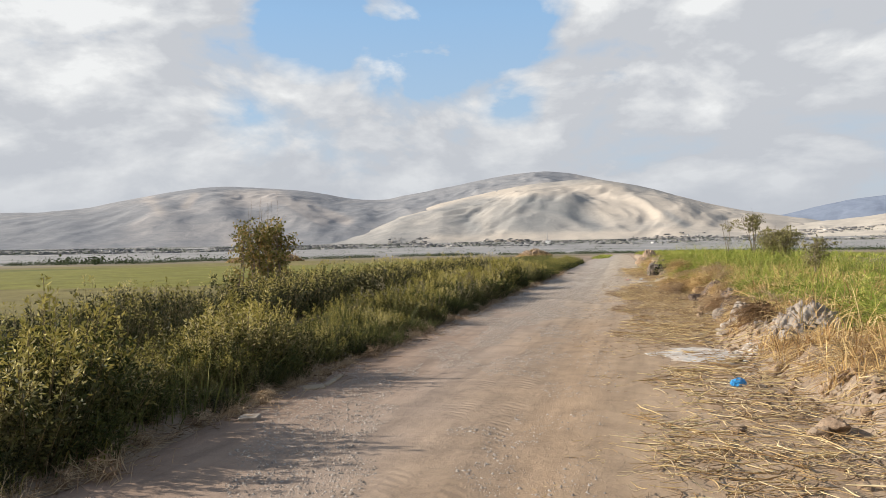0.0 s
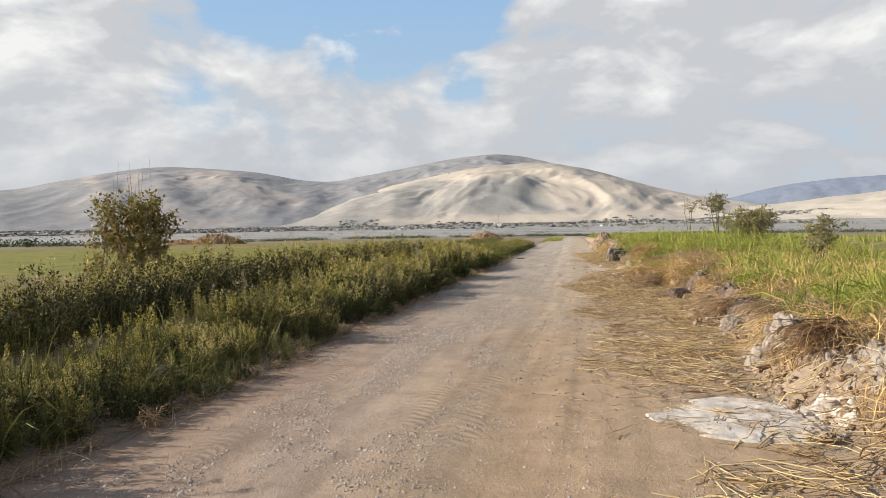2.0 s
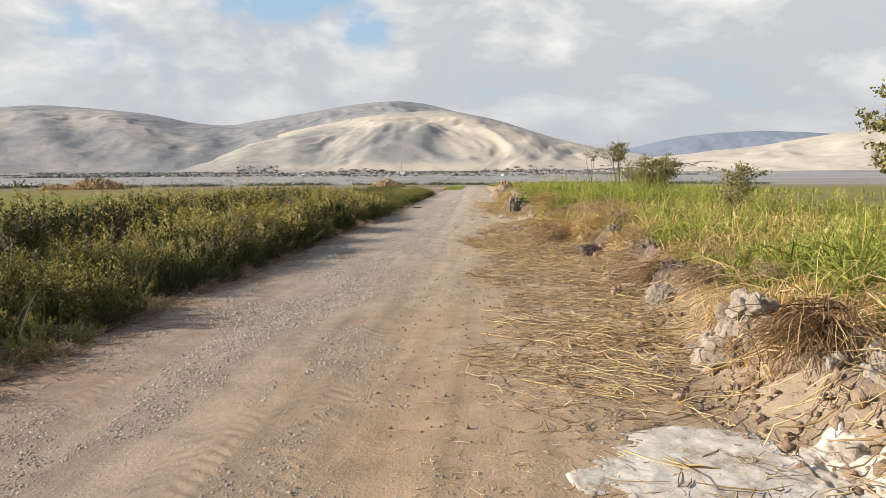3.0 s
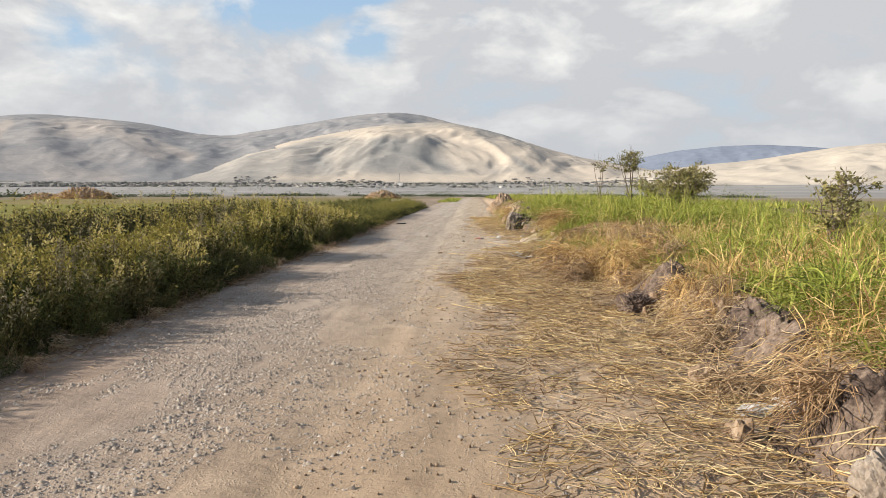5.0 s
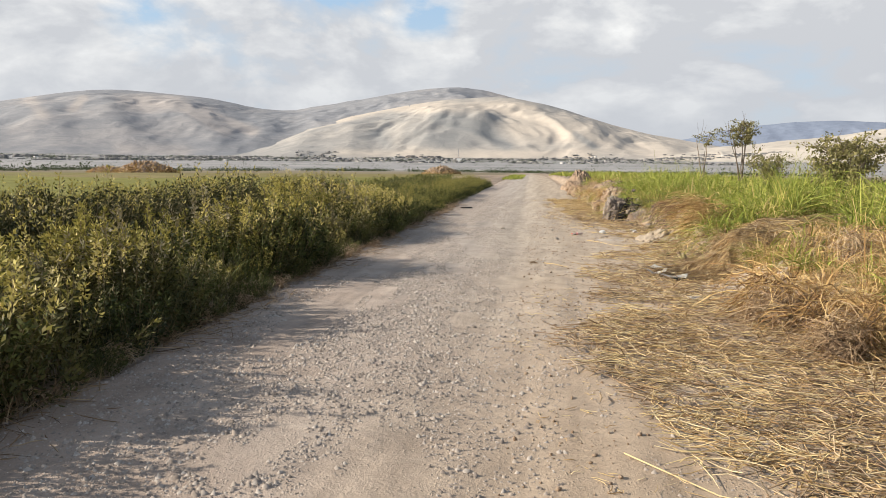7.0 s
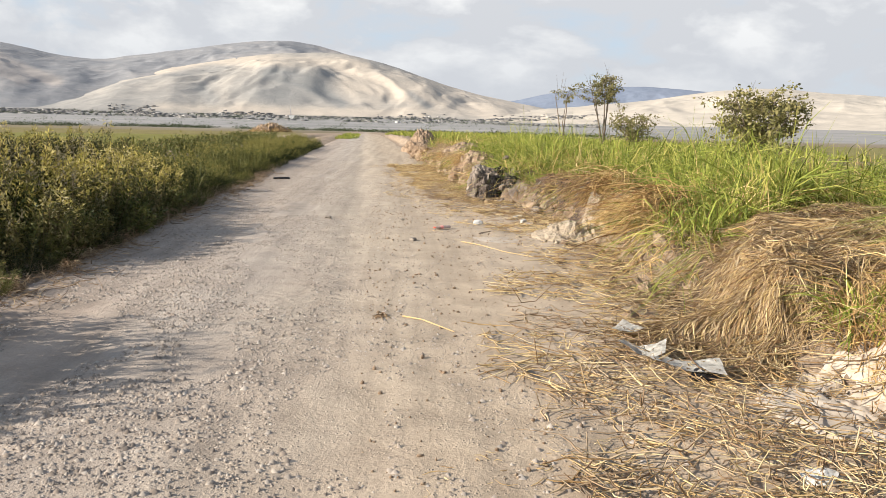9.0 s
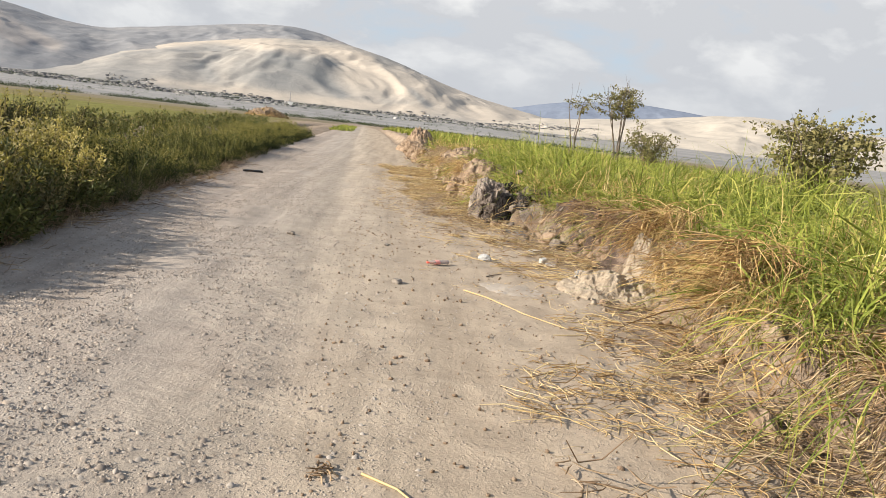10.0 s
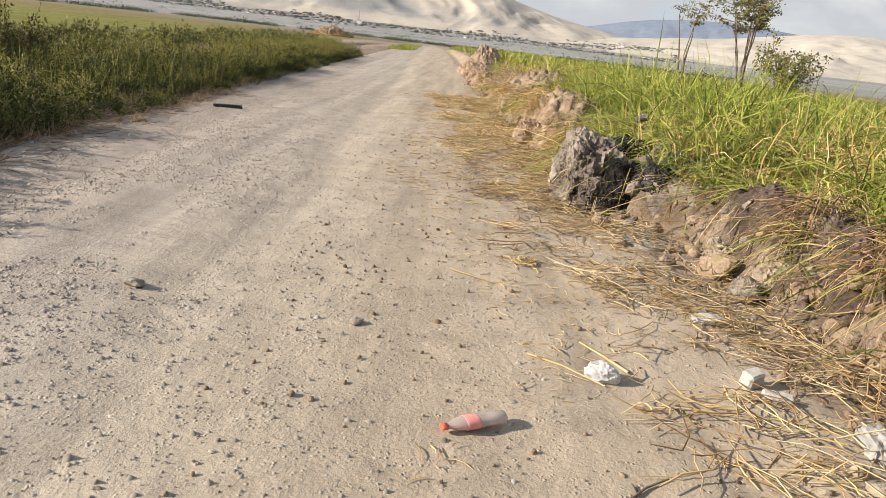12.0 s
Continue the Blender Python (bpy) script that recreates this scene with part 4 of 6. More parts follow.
def build_grass():
    rs = np.random.RandomState(17)
    # tall green grass on the bank; thick near the road, thinner away from it
    n = 10500
    y = rs.uniform(2, 46, n)
    u = 0.22 + 0.9 * (1 - smooth(9, 12.5, y)) + 0.35 * (1 - smooth(15, 18, y)) + rs.gamma(1.4, 1.6, n)
    x = bank_foot(y) + u
    patch = fbm(x * 0.9, y * 0.9, 51, 3)
    keep = (patch > 0.33 + 0.24 * np.exp(-u * 1.5) + 0.2 * np.exp(-((y - 20.5) / 2.6) ** 2) * np.exp(-u * 0.8)) & (x < 11) & (on_mat(x, y) < -0.05)
    x, y, u, patch = x[keep], y[keep], u[keep], patch[keep]
    mass = fbm(x * 0.55, y * 0.55, 54, 3)
    long = rs.uniform(0.55, 1.0, len(x)) * (0.5 + 0.6 * smooth(0.2, 1.6, u)) * (0.22 + 1.5 * mass) * (0.74 + 0.2 * smooth(13, 19, y) + 0.16 * smooth(22, 25, y) * (1 - smooth(31, 35, y)))
    tuft_field("tall_grass", (x, y), 14, long, GRASS, "tall green grass on the raised field edge", rs, (0.0036, 0.0085), 1.0, 1.0, 3)
    n = 5200
    y = rs.uniform(3, 22, n)
    x = bank_foot(y) + 0.45 + 0.5 * (1 - smooth(9, 12, y)) + rs.gamma(1.3, 0.9, n)
    clear = np.hypot(x - 3.35, y - 8.3) > 0.85
    keep = (fbm(x * 1.2, y * 1.2, 52, 3) > 0.40) & (on_mat(x, y) < -0.2) & clear
    x, y = x[keep], y[keep]
    tuft_field("creeping_weeds", (x, y), 12, rs.uniform(0.12, 0.32, len(x)), GRASS, "low creeping green weeds on the bank", rs, (0.004, 0.009), 1.1, 0.6, 2)
    n = 6400
    y = rs.uniform(6, 46, n)
    x = bank_foot(y) + 0.5 + rs.gamma(1.5, 1.3, n)
    keep = (fbm(x * 0.8, y * 0.8, 56, 3) > 0.46) & (on_mat(x, y) < -0.05)
    x, y = x[keep], y[keep]
    tuft_field("dead_blades", (x, y), 9, rs.uniform(0.35, 0.85, len(x)), DRY, "yellow dead blades among the green grass", rs, (0.0025, 0.006), 0.95, 0.9, 3)
    n = 4000
    y = rs.uniform(42, 130, n)
    x = bank_foot(y) + 0.6 + rs.gamma(1.4, 5.0, n)
    tuft_field("field_grass", (x, y), 5, rs.uniform(0.4, 0.75, n), GRASS, "green grass field reaching into the valley", rs, (0.012, 0.026), 0.45, 0.2, 3)
    n = 500
    y = rs.uniform(76, 112, n)
    x = road_mid(y) - rs.uniform(-0.1, 1.7, n)
    tuft_field("road_grass", (x, y), 6, rs.uniform(0.25, 0.5, n), GRASS, "strip of grass growing in the far road", rs, (0.012, 0.024), 0.45, 0.2, 3)
    # seed stalks above the grass
    n = 260
    y = rs.uniform(4, 45, n)
    x = bank_foot(y) + 1.3 + rs.gamma(1.6, 1.4, n)
    grass_field("seed_stalks", (x, y), rs.uniform(0.7, 1.05, n), (0.12, 0.2), GRASS, "thin seed stalks above the grass", rs, (0.002, 0.004), 4, 0.45)
    # dry, flattened grass along the lip of the bank
    n = 8000
    y = rs.uniform(2, 46, n)
    u = 0.05 + rs.rand(n) * (1.8 + 1.0 * (y < 18))
    x = bank_foot(y) + u
    where = fbm(x * 1.1, y * 0.8, 61, 3) + 0.30 * np.exp(-((y - 20.4) / 2.6) ** 2) + 0.10 * np.exp(-((y - 13.5) / 3.5) ** 2) + 0.15 * np.exp(-((y - 25.6) / 1.3) ** 2)
    where = where - 0.4 * np.exp(-((y - 29.5) / 2.2) ** 2) - 0.2 * np.exp(-((y - 23.6) / 0.8) ** 2) - 0.1 * (y > 31)
    keep = (where > 0.57) & (on_mat(x, y) < 0) & (np.hypot(x - 3.35, y - 8.3) > 0.85)
    x, y = x[keep], y[keep]
    tuft_field("dry_grass", (x, y), 13, rs.uniform(0.2, 0.55, len(x)), DRY, "dry brown tangled grass along the bank", rs, (0.0018, 0.0046), 1.0, 0.8, 3)
    # grass hanging over the broken face
    n = 1250
    y = rs.uniform(22.5, 44, n)
    x = bank_foot(y) + rs.uniform(0.08, 0.55, n)
    keep = (fbm(x * 0.9, y * 1.3, 65, 3) > 0.43) & ((np.abs(y - 30.4) > 1.2) | (rs.rand(n) < 0.25)) & (on_mat(x, y) < -0.1)
    for name, tint, pick, words in (("hanging_grass", GRASS, rs.rand(n) < 0.42, "green grass hanging over the broken bank"), ("hanging_straw", DRY, rs.rand(n) < 0.42, "orange-brown dead grass hanging over the bank")):
        k = keep & pick
        xx, yy = np.repeat(x[k], 12) + rs.randn(k.sum() * 12) * 0.07, np.repeat(y[k], 12) + rs.randn(k.sum() * 12) * 0.07
        m = len(xx)
        long = rs.uniform(0.3, 0.75, m)
        out = np.repeat(rs.normal(-0.4, 0.55, k.sum()), 12) + rs.normal(0, 0.45, m)
        root = np.stack([xx, yy, height(xx, yy)], -1)
        tip = root + np.stack([out * long, (np.repeat(rs.normal(0, 0.7, k.sum()), 12) + rs.normal(0, 0.5, m)) * long, rs.uniform(-0.5, 0.15, m) * long], -1)
        tip[:, 2] = np.maximum(tip[:, 2], 0.03)
        bend = np.stack([-out * long * 0.1, 0 * out, long * rs.uniform(0.25, 0.6, m)], -1)
        np.random.seed(66)
        put(name, mesh_np(name, *blades(root, tip, bend, rs.uniform(0.0022, 0.0055, m), 4)), tint, label=words, category="grass", kind="stuff")
    # weeds and grass in the ditch and among the shrubs
    n = 34000
    y = rs.uniform(0, 40, n)
    v = rs.uniform(0.15, 7.0, n)
    x = left_edge(y) - v
    keep = (fbm(x * 1.2, y * 1.2, 71, 3) > 0.42)
    grass_field("ditch_grass", (x[keep], y[keep]), rs.uniform(0.2, 0.7, keep.sum()), (0.05, 0.0), REED, "green grass among the roadside weeds", rs, (0.003, 0.006))
    n = 3000
    y = rs.uniform(1, 42, n)
    x = left_edge(y) - rs.uniform(3.1, 6.6, n)
    keep = fbm(x * 0.7, y * 0.5, 72, 3) > 0.40
    x, y = x[keep], y[keep]
    tuft_field("bank_grass", (x, y), 12, rs.uniform(0.35, 0.85, len(x)), TALL, "olive green grass along the ditch", rs, (0.0035, 0.008), 0.7, 0.5, 3)
    n = 900
    y = 1 + 41 * rs.rand(n) ** 1.4
    x = left_edge(y) - rs.uniform(0.15, 1.7, n)
    keep = fbm(x * 0.9, y * 0.9, 73, 3) > 0.46
    x, y = x[keep], y[keep]
    tuft_field("roadside_grass", (x, y), 10, rs.uniform(0.25, 0.6, len(x)), TALL, "olive grass growing through the roadside weeds", rs, (0.003, 0.006), 0.6, 0.4, 3)
    n = 13000
    y = rs.uniform(0, 40, n)
    x = left_edge(y) + np.abs(rs.normal(0, 0.22, n)) - 0.25
    keep = fbm(x * 2.2, y * 2.2, 75, 3) > 0.5
    grass_field("verge_grass", (x[keep], y[keep]), rs.uniform(0.06, 0.26, keep.sum()), (0.3, 0.0), DEAD, "dry stubble at the foot of the weeds", rs, (0.0015, 0.003), 3, 0.7)


def build_straw():
    rs = np.random.RandomState(23)

    def straw_edge(y):
        ragged = (fbm(y * 1.3, 0 * y, 79, 4) - 0.5) * 0.9
        return np.interp(y, (0, 5, 10, 14, 18, 21, 22.5, 24, 27, 30, 33, 40), (1.75, 1.45, 1.1, 0.85, 0.5, 0.5, 0.65, 0.9, 1.2, 0.75, 0.4, 0.0)) + ragged

    def litter(name, n, yspan, uspan, long, radius, material, label, cut, seed, flat, share, pile=0.0):
        y = rs.uniform(*yspan, n)
        w = rs.rand(n)
        lo, hi = straw_edge(y) - 0.15, bank_foot(y) + 0.9 - 0.86 * smooth(22.5, 24.5, y)
        x = lo + uspan[0] + w * (hi - lo + uspan[1])
        patch = fbm(x * 1.3, y * 1.3, seed, 4)
        ash = np.exp(-(((x - 2.2) / 0.9) ** 2 + ((y - 7.9) / 1.0) ** 2))
        thin = (0.2 - 0.17 * smooth(26.5, 28.5, y)) * np.clip(1 - (x - lo) / 0.95, 0, 1.6) + 0.02 * (1 - smooth(9, 13, y)) + 0.03 * smooth(21, 24, y)
        keep = (patch - 0.16 * ash - thin + 0.07 * np.exp(-((y - 19.3) / 2.2) ** 2) > cut) & (rs.rand(n) < np.interp(y, (0, 8, 12, 15, 19.8, 21, 24.2, 26.6, 27.2, 32, 40), share))
        x, y = x[keep], y[keep]
        n = len(x)
        # strands lie mostly across the verge
        a = np.where(rs.rand(n) < 0.7, rs.uniform(-1.57, 1.57, n), rs.normal(0.1, 0.6, n))
        ln = long[0] + (long[1] - long[0]) * rs.rand(n) ** 1.7
        k = 4
        s = (np.linspace(-0.5, 0.5, k))[None] * ln[:, None]
        curve = rs.randn(n, k) * 0.035 * ln[:, None] + rs.randn(n)[:, None] * 0.5 * (s / ln[:, None]) ** 2 * ln[:, None]
        px = x[:, None] + np.cos(a)[:, None] * s - np.sin(a)[:, None] * curve
        py = y[:, None] + np.sin(a)[:, None] * s + np.cos(a)[:, None] * curve
        tilt = rs.randn(n)[:, None] * flat * np.where(rs.rand(n) < 0.15, 5.0, 1.6)[:, None]
        pz = top(px, py) * 0.5 + top(px, py).max(1, keepdims=True) * 0.5 + 0.006 + np.abs(rs.randn(n)[:, None]) * flat + tilt * np.abs(s / ln[:, None])
        pz = np.maximum(pz, top(px, py) + 0.002) + pile * np.clip(fbm(px * 1.7, py * 1.7, 87, 3) - 0.4, 0, 1) * rs.rand(n)[:, None]
        r = np.tile([0.6, 1.0, 0.9, 0.5], (n, 1)) * rs.uniform(*radius, n)[:, None]
        put(name, mesh_np(name, *tubes(np.stack([px, py, pz], -1), r)), material, label=label, category="straw", kind="stuff")

    litter("straw", 56000, (1, 40), (-0.1, 0.0), (0.07, 0.36), (0.0020, 0.0045), STRAW, "cut straw strewn over the verge", 0.375, 81, 0.022, (0.13, 0.13, 0.38, 0.9, 1, 0.5, 0.28, 0.10, 0.26, 0.36, 0.5), 0.07)
    litter("thick_stalks", 4200, (1, 14), (0.0, 0.1), (0.15, 0.6), (0.0035, 0.0075), STRAW, "thick broken stalks strewn over the bare soil", 0.36, 82, 0.02, (0.6, 0.45, 0.35, 0, 0, 0, 0, 0, 0, 0, 0))
    def edge_litter(name, n, long, radius, material, label):
        y = rs.uniform(0, 36, n)
        x = left_edge(y) + rs.normal(0.06, 0.22, n) - 0.2 * (1 - smooth(6, 9, y))
        keep = fbm(x * 2, y * 2, 88, 3) > 0.42 - 0.15 * (1 - smooth(7, 10, y))
        x, y = x[keep], y[keep]
        m = len(x)
        a, ln = rs.rand(m) * 6.28, rs.uniform(*long, m)
        t = np.linspace(-0.5, 0.5, 4)[None]
        px = x[:, None] + np.cos(a)[:, None] * t * ln[:, None] + rs.randn(m, 4) * 0.05 * ln[:, None]
        py = y[:, None] + np.sin(a)[:, None] * t * ln[:, None] + rs.randn(m, 4) * 0.05 * ln[:, None]
        pz = top(px, py) + 0.006 + np.abs(rs.randn(m, 1)) * 0.02 + rs.randn(m, 1) * t * 0.05
        put(name, mesh_np(name, *tubes(np.stack([px, py, np.maximum(pz, top(px, py) + 0.002)], -1), np.tile([0.7, 1, 0.9, 0.5], (m, 1)) * rs.uniform(*radius, m)[:, None])), material, label=label, category="litter", kind="stuff")

    edge_litter("weed_litter", 7500, (0.05, 0.26), (0.0012, 0.0035), DEAD, "dry broken twigs and stalks under the weeds")
    litter("straw_bits", 14000, (1, 40), (-0.6, 0.1), (0.02, 0.10), (0.0012, 0.003), STRAW, "short broken straw bits on bare soil", 0.33, 83, 0.006, (1, 1, 1, 1, 1, 0.9, 0.7, 0.3, 0.7, 0.7, 0.5))
    litter("brown_stalks", 36000, (1, 34), (0.0, 0.2), (0.06, 0.36), (0.0018, 0.0055), DEAD, "brown dead stalks lying on the verge", 0.36, 85, 0.03, (0.22, 0.2, 0.4, 0.8, 0.8, 0.55, 0.5, 0.12, 0.13, 0.14, 0.2))


def tree(name, place, label, stems, tall, crown, leaf, count, foliage, seed, trunk=0.03, low=0.35, flat=1.0, twigs=0, lean=(0, 0), foot=0.06, limbs=0.6, shoot=0.28):
    """Stems fan out from the base, fork, and carry clustered leaves."""
    rs = np.random.RandomState(seed)
    np.random.seed(seed)
    x, y = place
    ob = holder(name, (x, y, float(height(x, y)) - 0.05), label, "tree")
    ang = rs.rand(stems) * 2 * np.pi
    reach = crown * np.sqrt(rs.rand(stems)) * 0.8
    spot = foot * np.sqrt(rs.rand(stems)) if foot > 0.2 else foot
    base = np.stack([np.cos(ang) * spot, np.sin(ang) * spot, 0 * ang], -1)
    tip = np.stack([np.cos(ang) * reach + lean[0], np.sin(ang) * reach + lean[1], tall * (0.78 + 0.22 * rs.rand(stems))], -1)
    mid = (base + tip) / 2 + np.stack([-np.cos(ang) * reach * 0.3, -np.sin(ang) * reach * 0.3, tall * 0.1 + 0 * ang], -1)
    u = np.linspace(0, 1, 8)[None, :, None]
    path = (1 - u) ** 2 * base[:, None] + 2 * u * (1 - u) * mid[:, None] + u**2 * tip[:, None]
    path = path + rs.randn(*path.shape) * 0.02
    put("trunk", mesh_np("trunk", *tubes(path, np.linspace(trunk, trunk * 0.2, 8)[None] * rs.uniform(0.7, 1.1, (stems, 1)), 6), shade_smooth=True), BARK, ob)
    nb = stems * 9
    which, t = rs.randint(stems, size=nb), low + (1 - low) * rs.rand(nb)
    idx = np.clip((t * 7).astype(int), 0, 6)
    start = path[which, idx] + (path[which, idx + 1] - path[which, idx]) * (t * 7 - idx)[:, None]
    ang = rs.rand(nb) * 2 * np.pi
    ln = crown * limbs * (0.55 + 0.85 * rs.rand(nb))
    end = start + np.stack([np.cos(ang) * ln, np.sin(ang) * ln, (0.15 + 0.5 * rs.rand(nb)) * ln * flat], -1)
    limb = np.stack([start, (start + end) / 2 + rs.randn(nb, 3) * 0.04, end], 1)
    put("branchwork", mesh_np("branchwork", *tubes(limb, np.tile([trunk * 0.28, trunk * 0.18, trunk * 0.07], (nb, 1)), 4)), BARK, ob, kind="stuff")
    b = rs.randint(nb, size=count)
    s = 0.25 + 0.8 * rs.rand(count, 1)
    root = start[b] + (end[b] - start[b]) * s + rs.randn(count, 3) * crown * 0.055
    long = leaf * (0.6 + 0.8 * rs.rand(count))
    way = unit(rs.randn(count, 3) + np.array([0, 0, -0.25]))
    put("crown", mesh_np("crown", *leaves(root, way, long, long * 0.3)), foliage, ob)
    if twigs:
        a = rs.rand(twigs) * 2 * np.pi
        r = crown * 0.6 * np.sqrt(rs.rand(twigs))
        s0 = np.stack([np.cos(a) * r + lean[0], np.sin(a) * r + lean[1], tall * (0.75 + 0.15 * rs.rand(twigs))], -1)
        e0 = s0 + np.stack([rs.randn(twigs) * 0.12, rs.randn(twigs) * 0.12, tall * shoot * (0.4 + 0.6 * rs.rand(twigs))], -1)
        put("twig_tips", mesh_np("twig_tips", *tubes(np.stack([s0, (s0 + e0) / 2 + 0.02, e0], 1), np.tile([0.007, 0.005, 0.002], (twigs, 1)))), BARK, ob, "leafless twig tips", kind="stuff")
    return ob


build_weed_rows()
build_far_weeds()
build_mat()
build_grass()
build_straw()
tree("roadside_tree", (-10.85, 17.9), "small bushy tree with brown-green leaves by the field", 30, 2.8, 1.0, 0.10, 7500, BROADLEAF, 5, 0.024, 0.04, 1.6, 14, (0, 0), 1.0, 0.44, 0.5)
tree("umbrella_tree", (7.2, 43.2), "thin leaning tree with a flat sparse crown", 6, 2.75, 0.8, 0.07, 2300, SAGE, 6, 0.035, 0.62, 0.45, 14, (-0.3, 0))
tree("thin_tree", (5.7, 43.4), "spindly tree with a small feathery crown", 3, 2.6, 0.45, 0.06, 420, SAGE, 7, 0.03, 0.8, 0.4, 3)
tree("low_bush", (8.0, 42.6), "low grey-green bush under the thin tree", 9, 1.5, 0.8, 0.07, 2600, SAGE, 8, 0.02, 0.3)
tree("round_bush", (6.65, 31.4), "round grey-green bush with twiggy top", 14, 1.65, 0.95, 0.07, 6500, SAGE, 9, 0.022, 0.25, 0.5, 10)
tree("round_bush", (5.6, 18.9), "small green bush above the grass", 9, 1.2, 0.55, 0.055, 1400, SAGE, 10, 0.02, 0.35, 0.9, 5)
tree("leafy_tree", (8.62, 18.2), "leafy tree with a dense brown-green crown", 10, 2.7, 0.95, 0.09, 9000, SAGE, 12, 0.05, 0.3, 0.9, 4)


# ---- clods, ash and litter ----
def lump_mesh(name, seed, rough=0.34, squash=0.8, fine=0.12):
    bm = bmesh.new()
    bmesh.ops.create_icosphere(bm, subdivisions=3, radius=1)
    off = Vector((seed * 3.7, seed * 1.3, seed * 9.1))
    for v in bm.verts:
        p = v.co.copy()
        k = 1 + rough * (noise.noise(p * 1.3 + off) * 1.1 + 0.5 * abs(noise.noise(p * 2.9 + off)) - 0.2) + fine * (noise.noise(p * 4.5 + off) + 0.9 * (0.25 - abs(noise.noise(p * 9 + off))))
        v.co = p * k
    # broken faces
    rnd = random.Random(seed * 13 + 5)
    for _ in range(7):
        n = Vector((rnd.gauss(0, 1), rnd.gauss(0, 1), rnd.gauss(0, 1))).normalized()
        reach = rnd.uniform(0.55, 0.85)
        for v in bm.verts:
            over = v.co.dot(n) - reach
            if over > 0:
                v.co -= n * over * 0.65
    for v in bm.verts:
        v.co.z *= squash
    me = bpy.data.meshes.new(name)
    bm.to_mesh(me)
    bm.free()
    return me


def build_clods():
    rs = np.random.RandomState(31)
    meshes = [lump_mesh("dirt_clod", i, 0.45, 0.75, 0.16) for i in range(7)]
    for me in meshes:
        me.materials.append(CLOD)
    for i in range(270):
        y = rs.uniform(2, 47) if i < 150 else rs.choice([15.2, 26.3, 29.2, 30.6, 33.6, 36.5, 39, 43]) + rs.normal(0, 0.9)
        x = bank_foot(y) + rs.normal(0.22, 0.3)
        s = rs.uniform(0.02, 0.06) if rs.rand() < 0.7 else rs.uniform(0.06, 0.13)
        ob = new("dirt_clod", meshes[rs.randint(7)])
        ob.matrix_basis = pose(x, y, float(top(x, y)) + s * 0.25, rs.uniform(0, 360), rs.uniform(0, 40), rs.uniform(0, 360)) @ Matrix.Diagonal((s, s * rs.uniform(0.7, 1.1), s * rs.uniform(0.6, 0.9), 1))
        tagged(ob, "dry brown clod of earth on the bank", "clod", "clods along the bank")


def mound(name, place, size, material, label, seed, sharp=0.5, n=84):
    """A heap of broken earth: a dome cut by lumps and hollows."""
    sx, sy, sz = size
    g = np.linspace(-1, 1, n)
    gx, gy = np.meshgrid(g, g)
    r = np.hypot(gx, gy)
    px, py = place[0] + gx * sx, place[1] + gy * sy
    dome = np.clip(1 - r**1.6 + (fbm(px * 2.6, py * 2.6, seed + 2, 4) - 0.55) * 0.9 * smooth(0.15, 0.6, r) - 0.35 * smooth(0.8, 1.0, r), 0, 1)
    lumps = np.abs(2 * fbm(px * 5.5, py * 5.5, seed, 5, 0.62) - 1) * 1.5
    pits = fbm(px * 2.1, py * 2.1, seed + 4, 3)
    z = sz * dome * (0.65 + sharp * (0.9 * (pits - 0.35) + 0.75 * (0.35 - lumps))) - 0.06 * (1 - smooth(0.0, 0.12, dome))
    z = z + (fbm(px * 8, py * 8, seed + 8, 2, 0.5) - 0.5) * min(0.10, sz * 0.3) * smooth(0.0, 0.2, dome)
    verts = np.stack([px, py, top(px, py) + z], -1)
    i = np.arange(n - 1)[:, None] * n + np.arange(n - 1)[None]
    quads = np.stack([i, i + 1, i + n + 1, i + n], -1).reshape(-1, 4)
    return put(name, mesh_np(name, verts, quads), material, label=label, category="mound" if label else "")


def dust_patch(name, place, size, material, label, seed, thick=0.014):
    """Dust blown thin over the soil: the sheet shows only where it stands above the ground."""
    n = 140
    g = np.linspace(-1, 1, n)
    gx, gy = np.meshgrid(g, g)
    px, py = place[0] + gx * size[0], place[1] + gy * size[1]
    r = np.hypot(gx, gy)
    z = 0.04 * (0.8 - r**1.5) + (fbm(px * 2.6, py * 4.2, seed, 4) - 0.5) * 0.07 + (fbm(px * 14, py * 14, seed + 1, 4, 0.7) - 0.5) * 0.024
    z = np.minimum(z, thick + 0.12 * (z - thick)) - 0.1 * smooth(0.9, 1.0, r)
    i = np.arange(n - 1)[:, None] * n + np.arange(n - 1)[None]
    quads = np.stack([i, i + 1, i + n + 1, i + n], -1).reshape(-1, 4)
    put(name, mesh_np(name, np.stack([px, py, top(px, py) + z], -1), quads), material, label=label, category="ash", kind="stuff")


